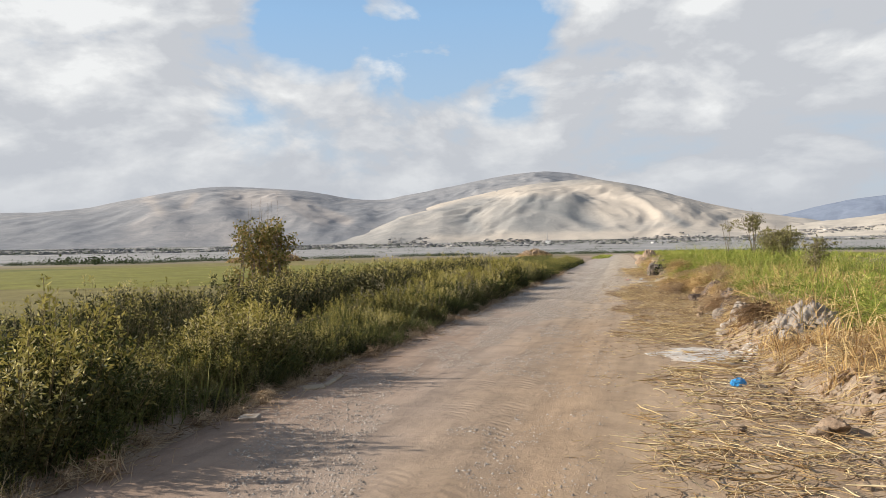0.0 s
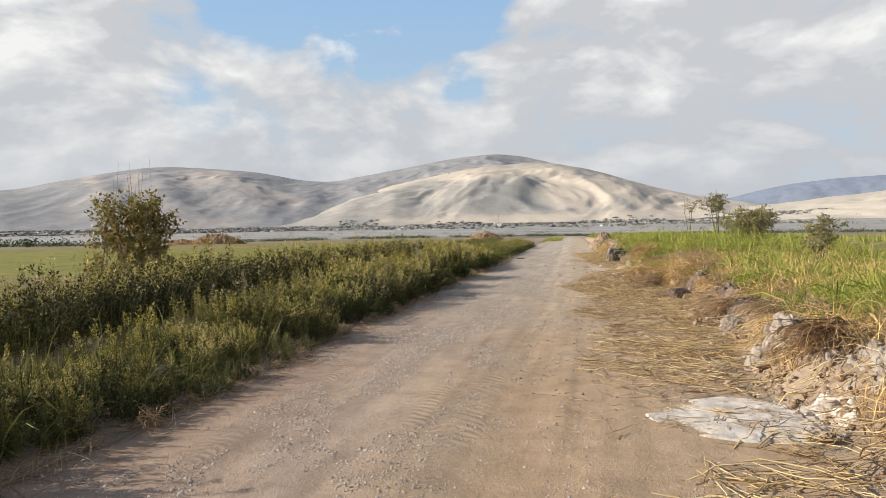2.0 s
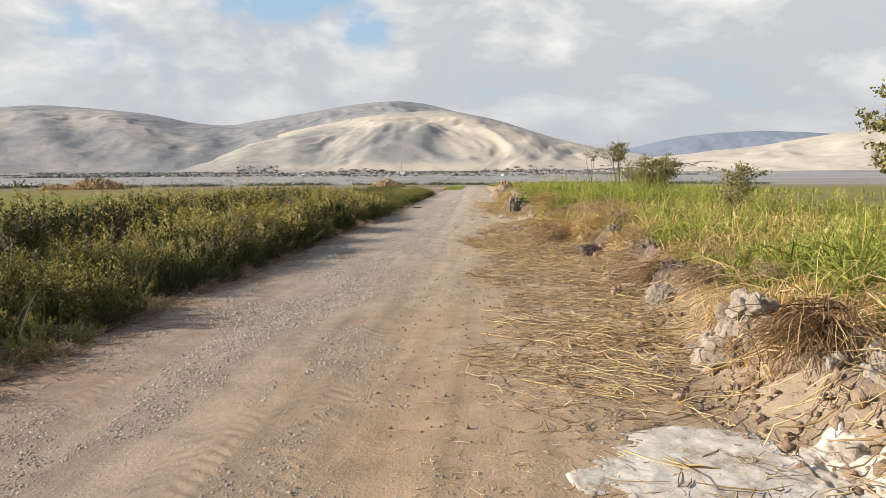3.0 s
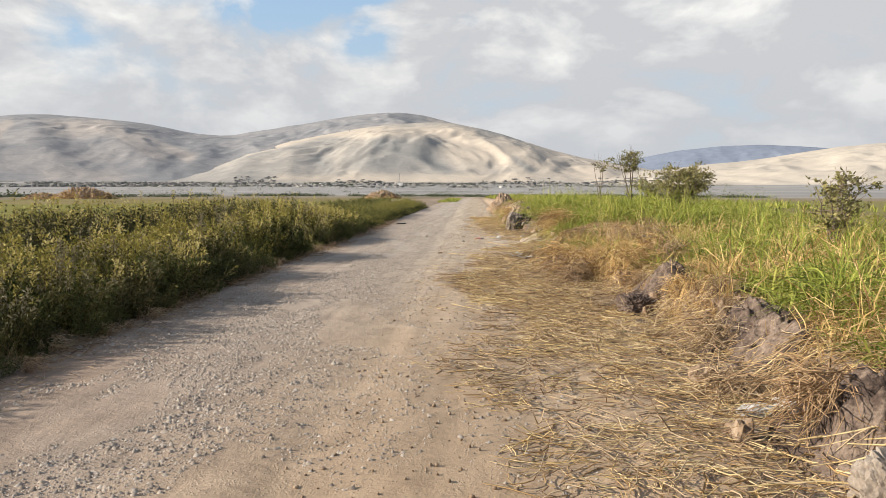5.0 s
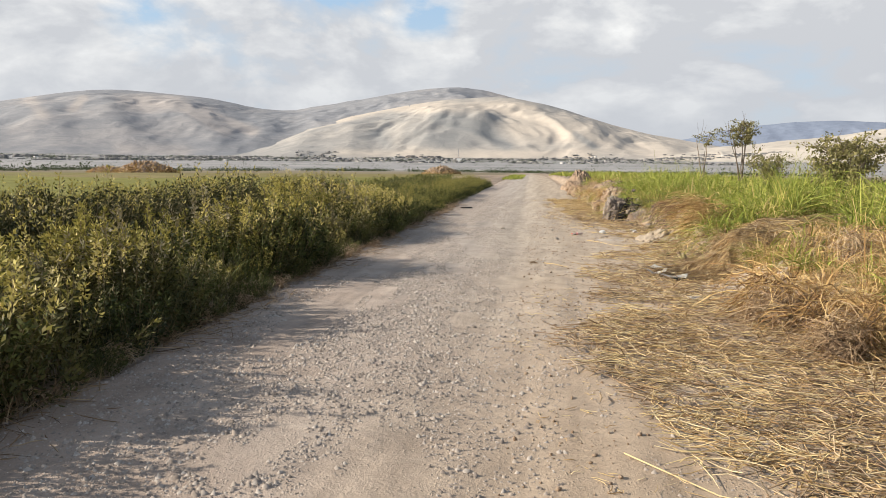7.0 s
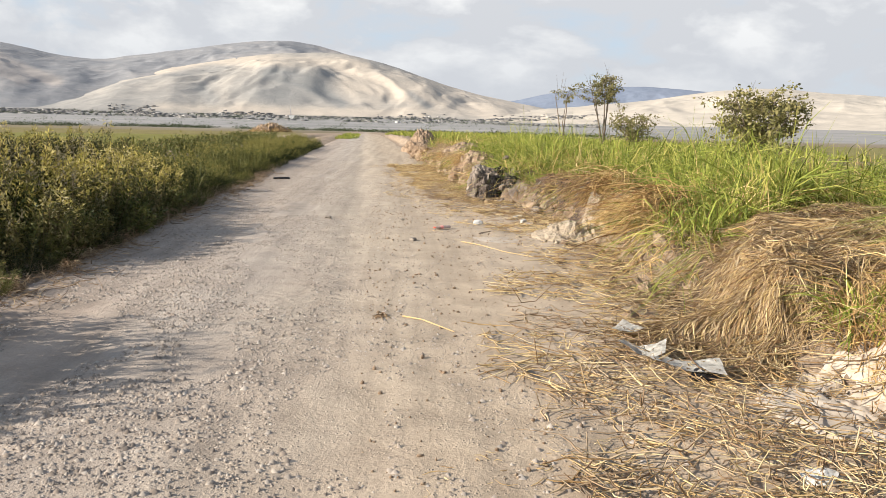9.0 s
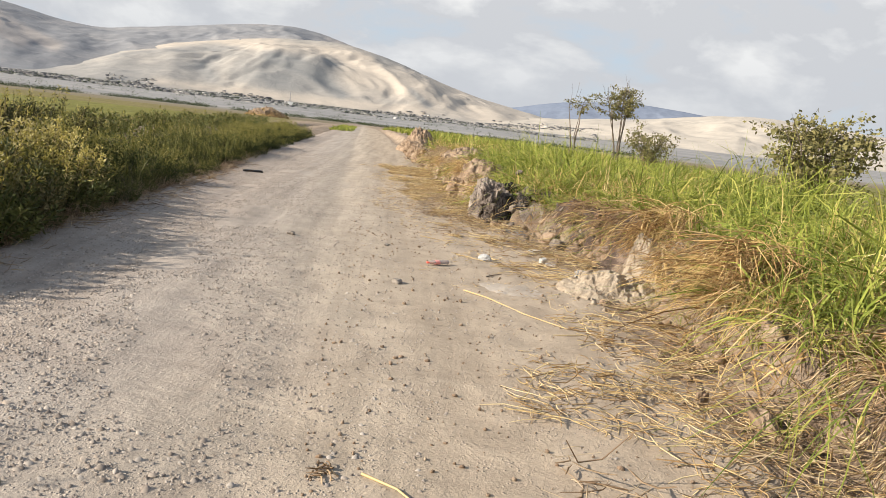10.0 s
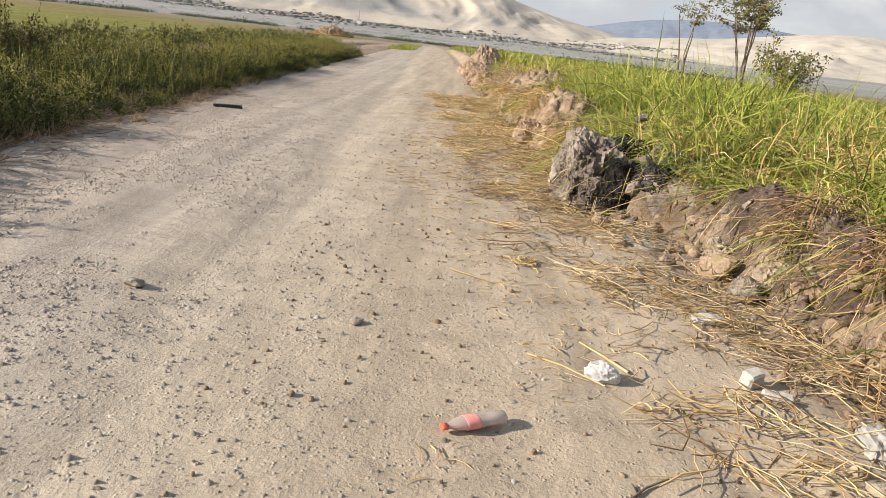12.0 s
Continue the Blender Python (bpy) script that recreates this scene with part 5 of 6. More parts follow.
def build_pebbles():
    rs = np.random.RandomState(37)
    n = 250000
    y = 1.5 + 44 * rs.rand(n)
    s = np.where(rs.rand(n) < 0.72, rs.normal(-0.2, 0.38, n), rs.uniform(-0.95, 1.3, n))
    keep = (s > -0.95) & (s < 1.4) & (rs.rand(n) < 1 - smooth(27, 49, y)) & (fbm(s * 4, y * 0.8, 91, 3) > 0.37 + 0.19 * (1 - smooth(6, 15, y)))
    s, y = s[keep], y[keep]
    n = len(s)
    x = road_mid(y) + s * road_half(y)
    size = np.minimum(0.0042 + 0.0056 * rs.gamma(1.0, 0.8, n), 0.022) * (1 - 0.28 * smooth(20, 26, y) - 0.25 * (1 - smooth(8, 13, y)))
    # each stone: four uneven corners on the ground and a crooked peak
    spin = rs.rand(n, 1) * 6.28 + np.arange(4)[None] * 1.571 + rs.randn(n, 4) * 0.25
    out = rs.uniform(0.7, 1.35, (n, 4))
    low = np.stack([np.cos(spin) * out, np.sin(spin) * out, rs.uniform(-0.35, 0.0, (n, 4))], -1)
    peak = np.stack([rs.randn(n) * 0.25, rs.randn(n) * 0.25, rs.uniform(0.5, 1.0, n)], -1)[:, None]
    verts = np.concatenate([low, peak], 1) * size[:, None, None] + np.stack([x, y, top(x, y)], -1)[:, None]
    tri_set = np.array([[0, 1, 4], [1, 2, 4], [2, 3, 4], [3, 0, 4]])
    tris = (np.arange(n)[:, None, None] * 5 + tri_set[None]).reshape(-1, 3)
    put("gravel", mesh_np("gravel", verts, None, tris), PEBBLE, label="loose grey gravel scattered over the road", category="gravel", kind="stuff")


def build_rubble():
    """Crumbs of broken earth along the face of the bank."""
    rs = np.random.RandomState(43)
    bm = bmesh.new()
    bmesh.ops.create_icosphere(bm, subdivisions=1, radius=1)
    ball = np.array([v.co[:] for v in bm.verts])
    tri_set = np.array([[v.index for v in f.verts] for f in bm.faces])
    bm.free()
    n = 9000
    y = rs.uniform(2, 46, n)
    x = bank_foot(y) + rs.normal(0.12, 0.28, n)
    keep = (fbm(x * 1.7, y * 1.7, 95, 3) > 0.46) & (np.abs(y - 20.5) > 1.5)
    x, y = x[keep], y[keep]
    n = len(x)
    size = np.minimum(0.006 + 0.014 * rs.gamma(1.1, 0.8, n), 0.06)
    shape = ball[None] * (1 + 0.25 * rs.randn(n, len(ball), 1)) * rs.uniform(0.6, 1.3, (n, 1, 3)) * size[:, None, None]
    verts = shape + np.stack([x, y, height(x, y) + size * 0.2], -1)[:, None]
    tris = (np.arange(n)[:, None, None] * len(ball) + tri_set[None]).reshape(-1, 3)
    put("rubble", mesh_np("rubble", verts, None, tris), CLOD, label="crumbs of broken earth along the bank", category="rubble", kind="stuff")
    n = 3600
    y = rs.uniform(8, 34, n)
    x = rs.uniform(-0.3, 1.9, n) - 0.03 * (y - 20)
    size = np.minimum(0.004 + 0.004 * rs.gamma(1.0, 0.8, n), 0.014)
    shape = ball[None] * (1 + 0.25 * rs.randn(n, len(ball), 1)) * rs.uniform(0.6, 1.3, (n, 1, 3)) * size[:, None, None]
    verts = shape + np.stack([x, y, top(x, y) + size * 0.3], -1)[:, None]
    tris = (np.arange(n)[:, None, None] * len(ball) + tri_set[None]).reshape(-1, 3)
    put("crumbs", mesh_np("crumbs", verts, None, tris), CLOD, label="small dark crumbs of soil on the road", category="rubble", kind="stuff")
    n = 600
    a, r = rs.rand(n) * 6.28, np.abs(rs.normal(0, 0.55, n))
    x, y = 1.95 + np.cos(a) * r * 0.62, 26.6 + np.sin(a) * r * 0.6
    size = 0.006 + 0.012 * rs.gamma(1.0, 0.7, n)
    shape = ball[None] * (1 + 0.28 * rs.randn(n, len(ball), 1)) * rs.uniform(0.6, 1.3, (n, 1, 3)) * np.minimum(size, 0.04)[:, None, None]
    verts = shape + np.stack([x, y, top(x, y) + 0.09 * np.exp(-((r / 0.4) ** 2))], -1)[:, None]
    tris = (np.arange(n)[:, None, None] * len(ball) + tri_set[None]).reshape(-1, 3)
    put("pale_crumbs", mesh_np("pale_crumbs", verts, None, tris), PALE_EARTH, label="pale crumbs of the slumped bank", category="rubble", kind="stuff")


build_clods()
build_rubble()
build_pebbles()
mound("ash_mound", (3.4, 8.3), (0.62, 0.6, 0.3), ASH, "heap of pale ash and broken lumps", 3, 0.8)
mound("ash_mound", (2.66, 9.6), (0.34, 0.34, 0.34), ASH, "low heap of pale ash by the dead roots", 5, 0.7)
dust_patch("ash_patch", (2.02, 7.75), (0.8, 0.68), ASH_DUST, "white ash spread thin over the soil", 98)
dust_patch("dust_patch", (1.02, 26.35), (0.36, 0.28), PALE_DUST, "pale grey dust on the bare soil", 104, 0.002)
mound("burnt_mound", (2.15, 30.7), (0.6, 0.8, 0.14), BURNT, "charred black and grey heap of earth", 9, 1.0)
mound("earth_mound", (1.7, 34.4), (0.75, 1.6, 0.40), CLOD, "ridge of broken brown earth clods", 11, 0.45)
mound("earth_mound", (1.75, 38.6), (0.9, 2.2, 0.5), CLOD, "long heap of dry brown earth", 13, 0.45)
mound("earth_mound", (0.9, 52.0), (1.0, 2.6, 0.7), CLOD, "far heap of brown earth and brush", 15, 0.9)
mound("earth_mound", (2.04, 26.58), (0.72, 0.46, 0.21), PALE_EARTH, "crumbling pale earth heap under drooping grass", 17, 1.0, 160)
mound("earth_mound", (2.12, 21.5), (0.62, 0.5, 0.06), PALE_DUST, "bare pale slump of dry earth beside the dead grass", 27, 0.35)
mound("earth_mound", (2.42, 27.75), (0.34, 0.5, 0.2), CHAR, "dark torn soil and roots of the bank", 37, 1.0)
mound("earth_mound", (2.32, 28.55), (0.36, 0.5, 0.22), CHAR, "dark torn soil and roots of the bank", 39, 1.0)
mound("earth_mound", (2.2, 29.4), (0.34, 0.5, 0.14), CHAR, "burnt grey-brown soil below the bank", 41, 1.0)
mound("earth_mound", (2.75, 16.9), (0.42, 0.5, 0.2), CHAR, "dark clod of earth among straw", 19, 1.0)
mound("earth_mound", (2.75, 12.4), (0.4, 0.7, 0.2), CHAR, "dark heap of torn soil and roots", 29, 1.0)
mound("earth_mound", (2.95, 14.2), (0.5, 0.8, 0.14), CHAR, "grey brown heap of roots and soil", 21, 1.0)


# ---- the far valley ----
def bearing(a, d):
    return d * math.sin(radians(a)), d * math.cos(radians(a))


WALLS = per_island("village_wall", [(0.0, (0.12, 0.12, 0.125)), (0.5, (0.17, 0.165, 0.16)), (0.8, (0.24, 0.23, 0.215)), (0.94, (0.33, 0.315, 0.29)), (1.0, (0.58, 0.56, 0.53))])
WOOD = leafy("far_leaf", [(0.2, (0.035, 0.05, 0.025)), (0.6, (0.07, 0.09, 0.04)), (0.95, (0.12, 0.13, 0.06))], 0.7, 0.2, 0.1)


def build_village():
    rs = np.random.RandomState(51)
    cube = np.array([[x, y, z] for z in (0, 1) for y in (-0.5, 0.5) for x in (-0.5, 0.5)], float)
    faces = np.array([[0, 1, 5, 4], [1, 3, 7, 5], [3, 2, 6, 7], [2, 0, 4, 6], [4, 5, 7, 6]])
    verts, quads = [], []
    for i in range(5200):
        a = rs.uniform(-56, 16)
        d = rs.uniform(1120, 1800) + 60 * math.sin(a * 0.2)
        if -17 < a < 9 and rs.rand() < 0.5:
            d = 1700 + 90 * rs.rand() ** 1.8
        if vnoise(a * 0.35, d * 0.01, 53) < 0.44 + 0.08 * (a < -30):
            continue
        x, y = bearing(a, d)
        w, l, h = rs.uniform(3, 11), rs.uniform(3, 8), rs.uniform(1.2, 3.0)
        turn = radians(rs.uniform(-25, 25) - a)
        c, s = math.cos(turn), math.sin(turn)
        box = cube * (w, l, h)
        box = np.stack([box[:, 0] * c - box[:, 1] * s + x, box[:, 0] * s + box[:, 1] * c + y, box[:, 2] + slope_z(x, y) - 0.5], -1)
        quads.append(faces + 8 * len(verts))
        verts.append(box)
    put("village", mesh_np("village", np.concatenate(verts), np.concatenate(quads)), WALLS, label="far village of low flat-roofed houses", category="village", kind="stuff")


def build_far_trees():
    rs = np.random.RandomState(57)
    np.random.seed(57)
    roots, longs = [], []

    def clump(x, y, h, w, k):
        p = rs.randn(k, 3) * (w * 0.36, w * 0.36, h * 0.26)
        p[:, 2] = np.abs(p[:, 2] + h * 0.5)
        roots.append(p + (x, y, slope_z(x, y)))
        longs.append(rs.uniform(0.35, 0.7, k) * h * 0.55)

    for i in range(2400):
        a = rs.uniform(-60, 20)
        line = 430 + 60 * vnoise(a * 0.2, 1.0, 58)
        x, y = bearing(a, line + rs.uniform(-8, 8))
        if vnoise(a * 0.9, 4.0, 59) > 0.2:
            clump(x, y, rs.uniform(0.9, 2.2) * (1.5 if rs.rand() < 0.06 else 1), rs.uniform(4, 11), 18)
    for i in range(60):
        a = rs.uniform(-16, 9)
        x, y = bearing(a, 1710 + 70 * rs.rand())
        clump(x, y, rs.uniform(1.0, 2.4), rs.uniform(4, 11), 14)
    for i in range(420):
        a = rs.uniform(-60, 20)
        x, y = bearing(a, rs.choice([640, 780, 960, 1120]) + 60 * vnoise(a * 0.3, 2.0, 60) + rs.uniform(-10, 10))
        clump(x, y, rs.uniform(1.2, 3.0), rs.uniform(5, 14), 18)
    for i in range(1700):
        a, d = rs.uniform(-58, 18), rs.uniform(1100, 1740)
        x, y = bearing(a, d)
        if vnoise(a * 0.6, d * 0.012, 62) > 0.38:
            clump(x, y, rs.uniform(1.5, 4.5), rs.uniform(6, 26), 22)
    for i in range(40):
        x, y = bearing(rs.normal(-43, 4), rs.uniform(430, 520))
        clump(x, y, rs.uniform(2.5, 5), rs.uniform(4, 7), 30)
    root, long = np.concatenate(roots), np.concatenate(longs)
    way = unit(rs.randn(len(root), 3))
    put("far_trees", mesh_np("far_trees", *leaves(root, way, long, long * 0.4)), WOOD, label="dark tree lines and groves far across the valley", category="trees", kind="stuff")


def build_mast():
    steel = plain_paint("mast_steel", (0.30, 0.30, 0.31), 0.5, 0.5, 0.1, 0.6)
    x, y = bearing(-8.37, 1420)
    ob = holder("radio_mast", (x, y, float(height(x, y)) - 0.5), "slender grey lattice radio mast in the village", "mast")
    for k in range(3):
        a = k * 2.094
        bm = bmesh.new()
        bmesh.ops.create_cone(bm, segments=6, radius1=0.32, radius2=0.22, depth=24, matrix=pose(math.cos(a) * 0.9, math.sin(a) * 0.9, 12, math.sin(a) * 3, -math.cos(a) * 3, 0))
        part("leg", bm, steel, ob)
    for k in range(7):
        bm = bmesh.new()
        bmesh.ops.create_circle(bm, cap_ends=True, segments=3, radius=1.05 - 0.09 * k, matrix=pose(0, 0, 1.5 + k * 3.4))
        bmesh.ops.solidify(bm, geom=bm.faces[:], thickness=0.25)
        part("brace", bm, steel, ob)
    white = plain_paint("limewash", (0.8, 0.79, 0.76), 0.8, 0.2)
    x, y = bearing(-8.3, 1330)
    house = holder("white_house", (x, y, float(height(x, y)) - 0.5), "white square house at the village edge", "house")
    for name, size, at in (("wall", (9, 7, 6.4), (0, 0, 3.2)), ("roof", (9.8, 7.8, 0.4), (0, 0, 6.6))):
        bm = bmesh.new()
        bmesh.ops.create_cube(bm, size=1, matrix=pose(*at) @ Matrix.Diagonal((*size, 1)))
        bmesh.ops.bevel(bm, geom=bm.edges[:], offset=0.06, segments=1, affect="EDGES")
        part(name, bm, white, house)


def brush_heap(name, place, size, label, seed):
    """A heap of cut brush: a rough dome of earth under a tangle of dry sticks."""
    rs = np.random.RandomState(seed)
    ob = holder(name, (0, 0, 0), label, "heap")
    x0, y0 = place
    core = mound("heap_core", place, size, CLOD, "", seed, 0.7, 60)
    core["label"] = "brown earth core"
    core.parent = ob
    n = 900
    r, a = np.sqrt(rs.rand(n)), rs.rand(n) * 6.28
    x, y = x0 + r * np.cos(a) * size[0], y0 + r * np.sin(a) * size[1]
    z = height(x, y) + size[2] * np.clip(1 - r**1.6, 0, 1) * 0.75
    s = np.stack([x, y, z], -1)
    way = unit(rs.randn(n, 3) * (1, 1, 0.6)) * rs.uniform(0.1, 0.28, (n, 1)) * size[0]
    put("brush", mesh_np("brush", *tubes(np.stack([s - way / 2, s + way * 0.1, s + way / 2], 1), np.full((n, 3), 0.008 * size[0]))), DRY, ob, kind="stuff")
    return ob


build_village()
build_far_trees()
build_mast()
brush_heap("brush_heap", (-93, 158), (7.5, 5, 3.0), "heap of reddish-brown cut brush in the field", 61)
brush_heap("brush_heap", (-104, 160), (5, 4, 1.7), "low heap of dry brush in the field", 62)
brush_heap("straw_heap", (-31.5, 196), (5.2, 4, 2.5), "tan heap of straw and earth in the field", 63)


# ---- litter on the verge ----
def crumpled(name, place, size, material, label, seed, category="bag", turn=0.0, fold=0.5):
    """A crumpled bag or sheet: a closed skin drawn into sharp folds and pressed on the ground."""
    bm = bmesh.new()
    bmesh.ops.create_icosphere(bm, subdivisions=4, radius=1)
    off = Vector((seed * 2.1, seed * 5.3, seed))
    for v in bm.verts:
        p = v.co.copy()
        ridge = 1 - 2 * abs(noise.noise(p * 1.7 + off))
        crease = 1 - 2 * abs(noise.noise(p * 4.1 + off * 2))
        k = 0.75 + fold * (0.45 * ridge + 0.22 * crease)
        v.co = Vector((p.x * k * size[0], p.y * k * size[1], max(p.z * k, -0.35) * size[2]))
    for f in bm.faces:
        f.smooth = False
    me = bpy.data.meshes.new(name)
    bm.to_mesh(me)
    bm.free()
    ob = put(name, me, material, label=label, category=category)
    x, y = place
    ob.matrix_basis = pose(x, y, float(top(x, y)) + size[2] * 0.33, 0, 0, turn)
    return ob


def film(name, color, glow=0.3, rough=0.3):
    m, nt, b = surface(name, rough, 0.5)
    f = noise_node(nt, place_of(nt), 30, 5)
    col = mix(nt, 1.0, color, ramp(nt, f, [(0.3, 0.75), (0.7, 1.15)]), "MULTIPLY")
    link(nt, col, b.inputs["Base Color"])
    thin = nt.nodes.new("ShaderNodeBsdfTranslucent")
    link(nt, col, thin.inputs["Color"])
    both = nt.nodes.new("ShaderNodeMixShader")
    both.inputs[0].default_value = glow
    link(nt, b.outputs[0], both.inputs[1])
    link(nt, thin.outputs[0], both.inputs[2])
    link(nt, both.outputs[0], nt.nodes["Material Output"].inputs["Surface"])
    return m


def folded_sheet(place, size, material, label, seed, turn=0.0, lift=0.05):
    """A stiff sheet bent over a fold, its corners lifted, with a little thickness."""
    n = 14
    g = np.linspace(-1, 1, n)
    gx, gy = np.meshgrid(g, g)
    z = lift * (np.abs(gx + 0.25 * gy + 0.1) ** 1.3 + 0.5 * np.clip(gx * gy, 0, 1)) + (fbm(gx * 1.8 + seed, gy * 1.8, seed, 3) - 0.5) * lift * 1.4
    v = np.stack([gx * size[0] * (1 - 0.15 * gy), gy * size[1] * (1 + 0.12 * gx), z], -1).reshape(-1, 3)
    i = (np.arange(n - 1)[:, None] * n + np.arange(n - 1)[None]).reshape(-1)
    quads = np.stack([i, i + 1, i + n + 1, i + n], -1)
    bm = bmesh.new()
    vs = [bm.verts.new(p) for p in v]
    for q in quads:
        bm.faces.new([vs[k] for k in q])
    bmesh.ops.solidify(bm, geom=bm.faces[:], thickness=0.003)
    me = bpy.data.meshes.new("paper_scrap")
    bm.to_mesh(me)
    bm.free()
    ob = put("paper_scrap", me, material, label=label, category="paper")
    x, y = place
    ob.matrix_basis = pose(x, y, float(top(x, y)) + 0.05, 0, 0, turn)
    return ob


BLUE = film("blue_film", (0.07, 0.38, 0.74))
WHITE = film("white_film", (0.66, 0.65, 0.63))
GREY_CLOTH = plain_paint("grey_cloth", (0.36, 0.34, 0.31), 0.9, 0.1)
STONE = blotchy("grey_stone", [(0.3, (0.17, 0.14, 0.115)), (0.5, (0.27, 0.235, 0.195)), (0.7, (0.39, 0.35, 0.30))], 12, 90, bump=0.6, depth=0.006)
BLOCK = blotchy("pale_block", [(0.3, (0.29, 0.27, 0.235)), (0.5, (0.42, 0.40, 0.365)), (0.7, (0.55, 0.53, 0.49))], 12, 90, bump=0.5, depth=0.006)
BOARD = blotchy("weathered_board", [(0.3, (0.22, 0.17, 0.115)), (0.5, (0.33, 0.265, 0.185)), (0.7, (0.43, 0.355, 0.26))], 9, 70, bump=0.5, depth=0.004)
BLACK = plain_paint("black_plastic", (0.02, 0.02, 0.022), 0.45, 0.4)
PAPER = film("soiled_paper", (0.60, 0.58, 0.53), 0.1, 0.85)


def lathe(bm, profile, segments=20):
    rings = []
    for r, h in profile:
        rings.append([bm.verts.new((r * math.cos(2 * math.pi * k / segments), r * math.sin(2 * math.pi * k / segments), h)) for k in range(segments)])
    for a, b in zip(rings, rings[1:]):
        for k in range(segments):
            bm.faces.new((a[k], a[(k + 1) % segments], b[(k + 1) % segments], b[k]))
    bm.faces.new(rings[0][::-1])
    bm.faces.new(rings[-1])
    for f in bm.faces:
        f.smooth = True


def build_bottle():
    pet, _, pet_b = surface("clear_plastic", 0.18, 0.5)
    pet_b.inputs["Base Color"].default_value = (0.60, 0.50, 0.45, 1)
    pet_b.inputs["Transmission Weight"].default_value = 0.45
    pet_b.inputs["IOR"].default_value = 1.35
    red = plain_paint("red_cap", (0.75, 0.12, 0.07), 0.4, 0.4)
    pink = plain_paint("faded_label", (0.72, 0.30, 0.26), 0.6, 0.3, 0.25)
    ob = holder("plastic_bottle", (0.0, 0.0, 0.0), "crushed clear plastic bottle with red cap and faded label", "bottle")
    crush = Matrix.Diagonal((1.0, 0.62, 1.0, 1))
    for name, profile, mat_, wave in (
        ("body", [(0.004, -0.115), (0.026, -0.115), (0.031, -0.108), (0.031, -0.06), (0.028, -0.045), (0.031, -0.03), (0.032, 0.03), (0.028, 0.055), (0.018, 0.08), (0.0125, 0.092), (0.0125, 0.102)], pet, 0.004),
        ("label", [(0.0325, -0.012), (0.0328, -0.010), (0.0328, 0.034), (0.0325, 0.036)], pink, 0.002),
        ("cap", [(0.010, 0.098), (0.0155, 0.098), (0.0155, 0.117), (0.013, 0.119), (0.004, 0.119)], red, 0.0),
    ):
        bm = bmesh.new()
        lathe(bm, profile)
        for v in bm.verts:
            v.co += Vector((noise.noise(v.co * 45), noise.noise(v.co * 45 + Vector((5, 0, 0))), 0)) * wave
        bmesh.ops.transform(bm, matrix=crush, verts=bm.verts[:])
        part(name, bm, mat_, ob)
    x, y = 0.39, 27.05
    a = Vector((0.298 - 0.494, 26.995 - 27.102, 0.0)).normalized()
    lie = a.to_track_quat("Z", "Y").to_matrix().to_4x4()
    ob.matrix_basis = Matrix.Translation((x, y, float(top(x, y)) + 0.026)) @ lie


def slab(name, place, size, material, label, category, turn=0.0, seed=1, tilt=3.0):
    bm = bmesh.new()
    bmesh.ops.create_cube(bm, size=1, matrix=Matrix.Diagonal((*size, 1)))
    bmesh.ops.subdivide_edges(bm, edges=bm.edges[:], cuts=4, use_grid_fill=True)
    off = Vector((seed * 3.3, 0, seed))
    for v in bm.verts:
        n = noise.noise_vector(v.co * 9 + off)
        v.co += Vector((n.x * size[0] * 0.10, n.y * size[1] * 0.14, n.z * size[2] * 0.22))
    bmesh.ops.bevel(bm, geom=[e for e in bm.edges if e.calc_face_angle(0) > 0.9], offset=min(size) * 0.15, segments=1, affect="EDGES")
    me = bpy.data.meshes.new(name)
    bm.to_mesh(me)
    bm.free()
    ob = put(name, me, material, label=label, category=category)
    x, y = place
    ob.matrix_basis = pose(x, y, float(top(x, y)) + size[2] * 0.45, tilt, -tilt * 0.6, turn)
    return ob


def stone(place, size, material, label, seed, name="stone"):
    me = lump_mesh(name, seed, 0.4, 0.8, 0.08)
    ob = put(name, me, material, label=label, category="stone")
    x, y = place
    ob.matrix_basis = pose(x, y, float(top(x, y)) + size[2] * 0.45, 8, -6, seed * 47) @ Matrix.Diagonal((*size, 1))
    return ob


def stalk(points, radius, material, label, name="straw_stalk", lift=0.008):
    p = np.array([[(x, y, float(top(x, y)) + lift) for x, y in points]])
    k = p.shape[1]
    r = np.linspace(radius, radius * 0.5, k)[None]
    put(name, mesh_np(name, *tubes(p, r, 6), shade_smooth=True), material, label=label, category="stalk")


crumpled("plastic_bag", (2.25, 5.62), (0.085, 0.06, 0.06), BLUE, "crumpled bright blue plastic bag on straw", 3, turn=20)
crumpled("plastic_bag", (0.90, 27.53), (0.075, 0.055, 0.055), WHITE, "small crumpled white plastic bag on bare soil", 5, turn=-15, fold=0.4)
folded_sheet((1.26, 22.62), (0.09, 0.07), PAPER, "soiled white paper scrap among stalks", 7, 35, 0.018)
folded_sheet((1.23, 22.22), (0.13, 0.08), PAPER, "folded white paper scrap among stalks", 9, -35, 0.035)
folded_sheet((1.39, 21.95), (0.17, 0.09), PAPER, "long white paper scrap on the verge", 11, -28, 0.022)
crumpled("cloth_scrap", (1.45, 20.85), (0.09, 0.06, 0.03), PAPER, "pale crumpled sack scrap by the straw", 13, "cloth", 10)
crumpled("plastic_scrap", (2.52, 13.02), (0.13, 0.07, 0.05), WHITE, "torn white plastic scrap on straw", 15, "plastic", 10)
crumpled("plastic_scrap", (2.68, 12.98), (0.10, 0.06, 0.045), WHITE, "torn white plastic scrap on straw", 17, "plastic", -40)
crumpled("plastic_scrap", (2.93, 12.95), (0.07, 0.05, 0.03), WHITE, "white plastic scrap beside the roots", 19, "plastic", 25)
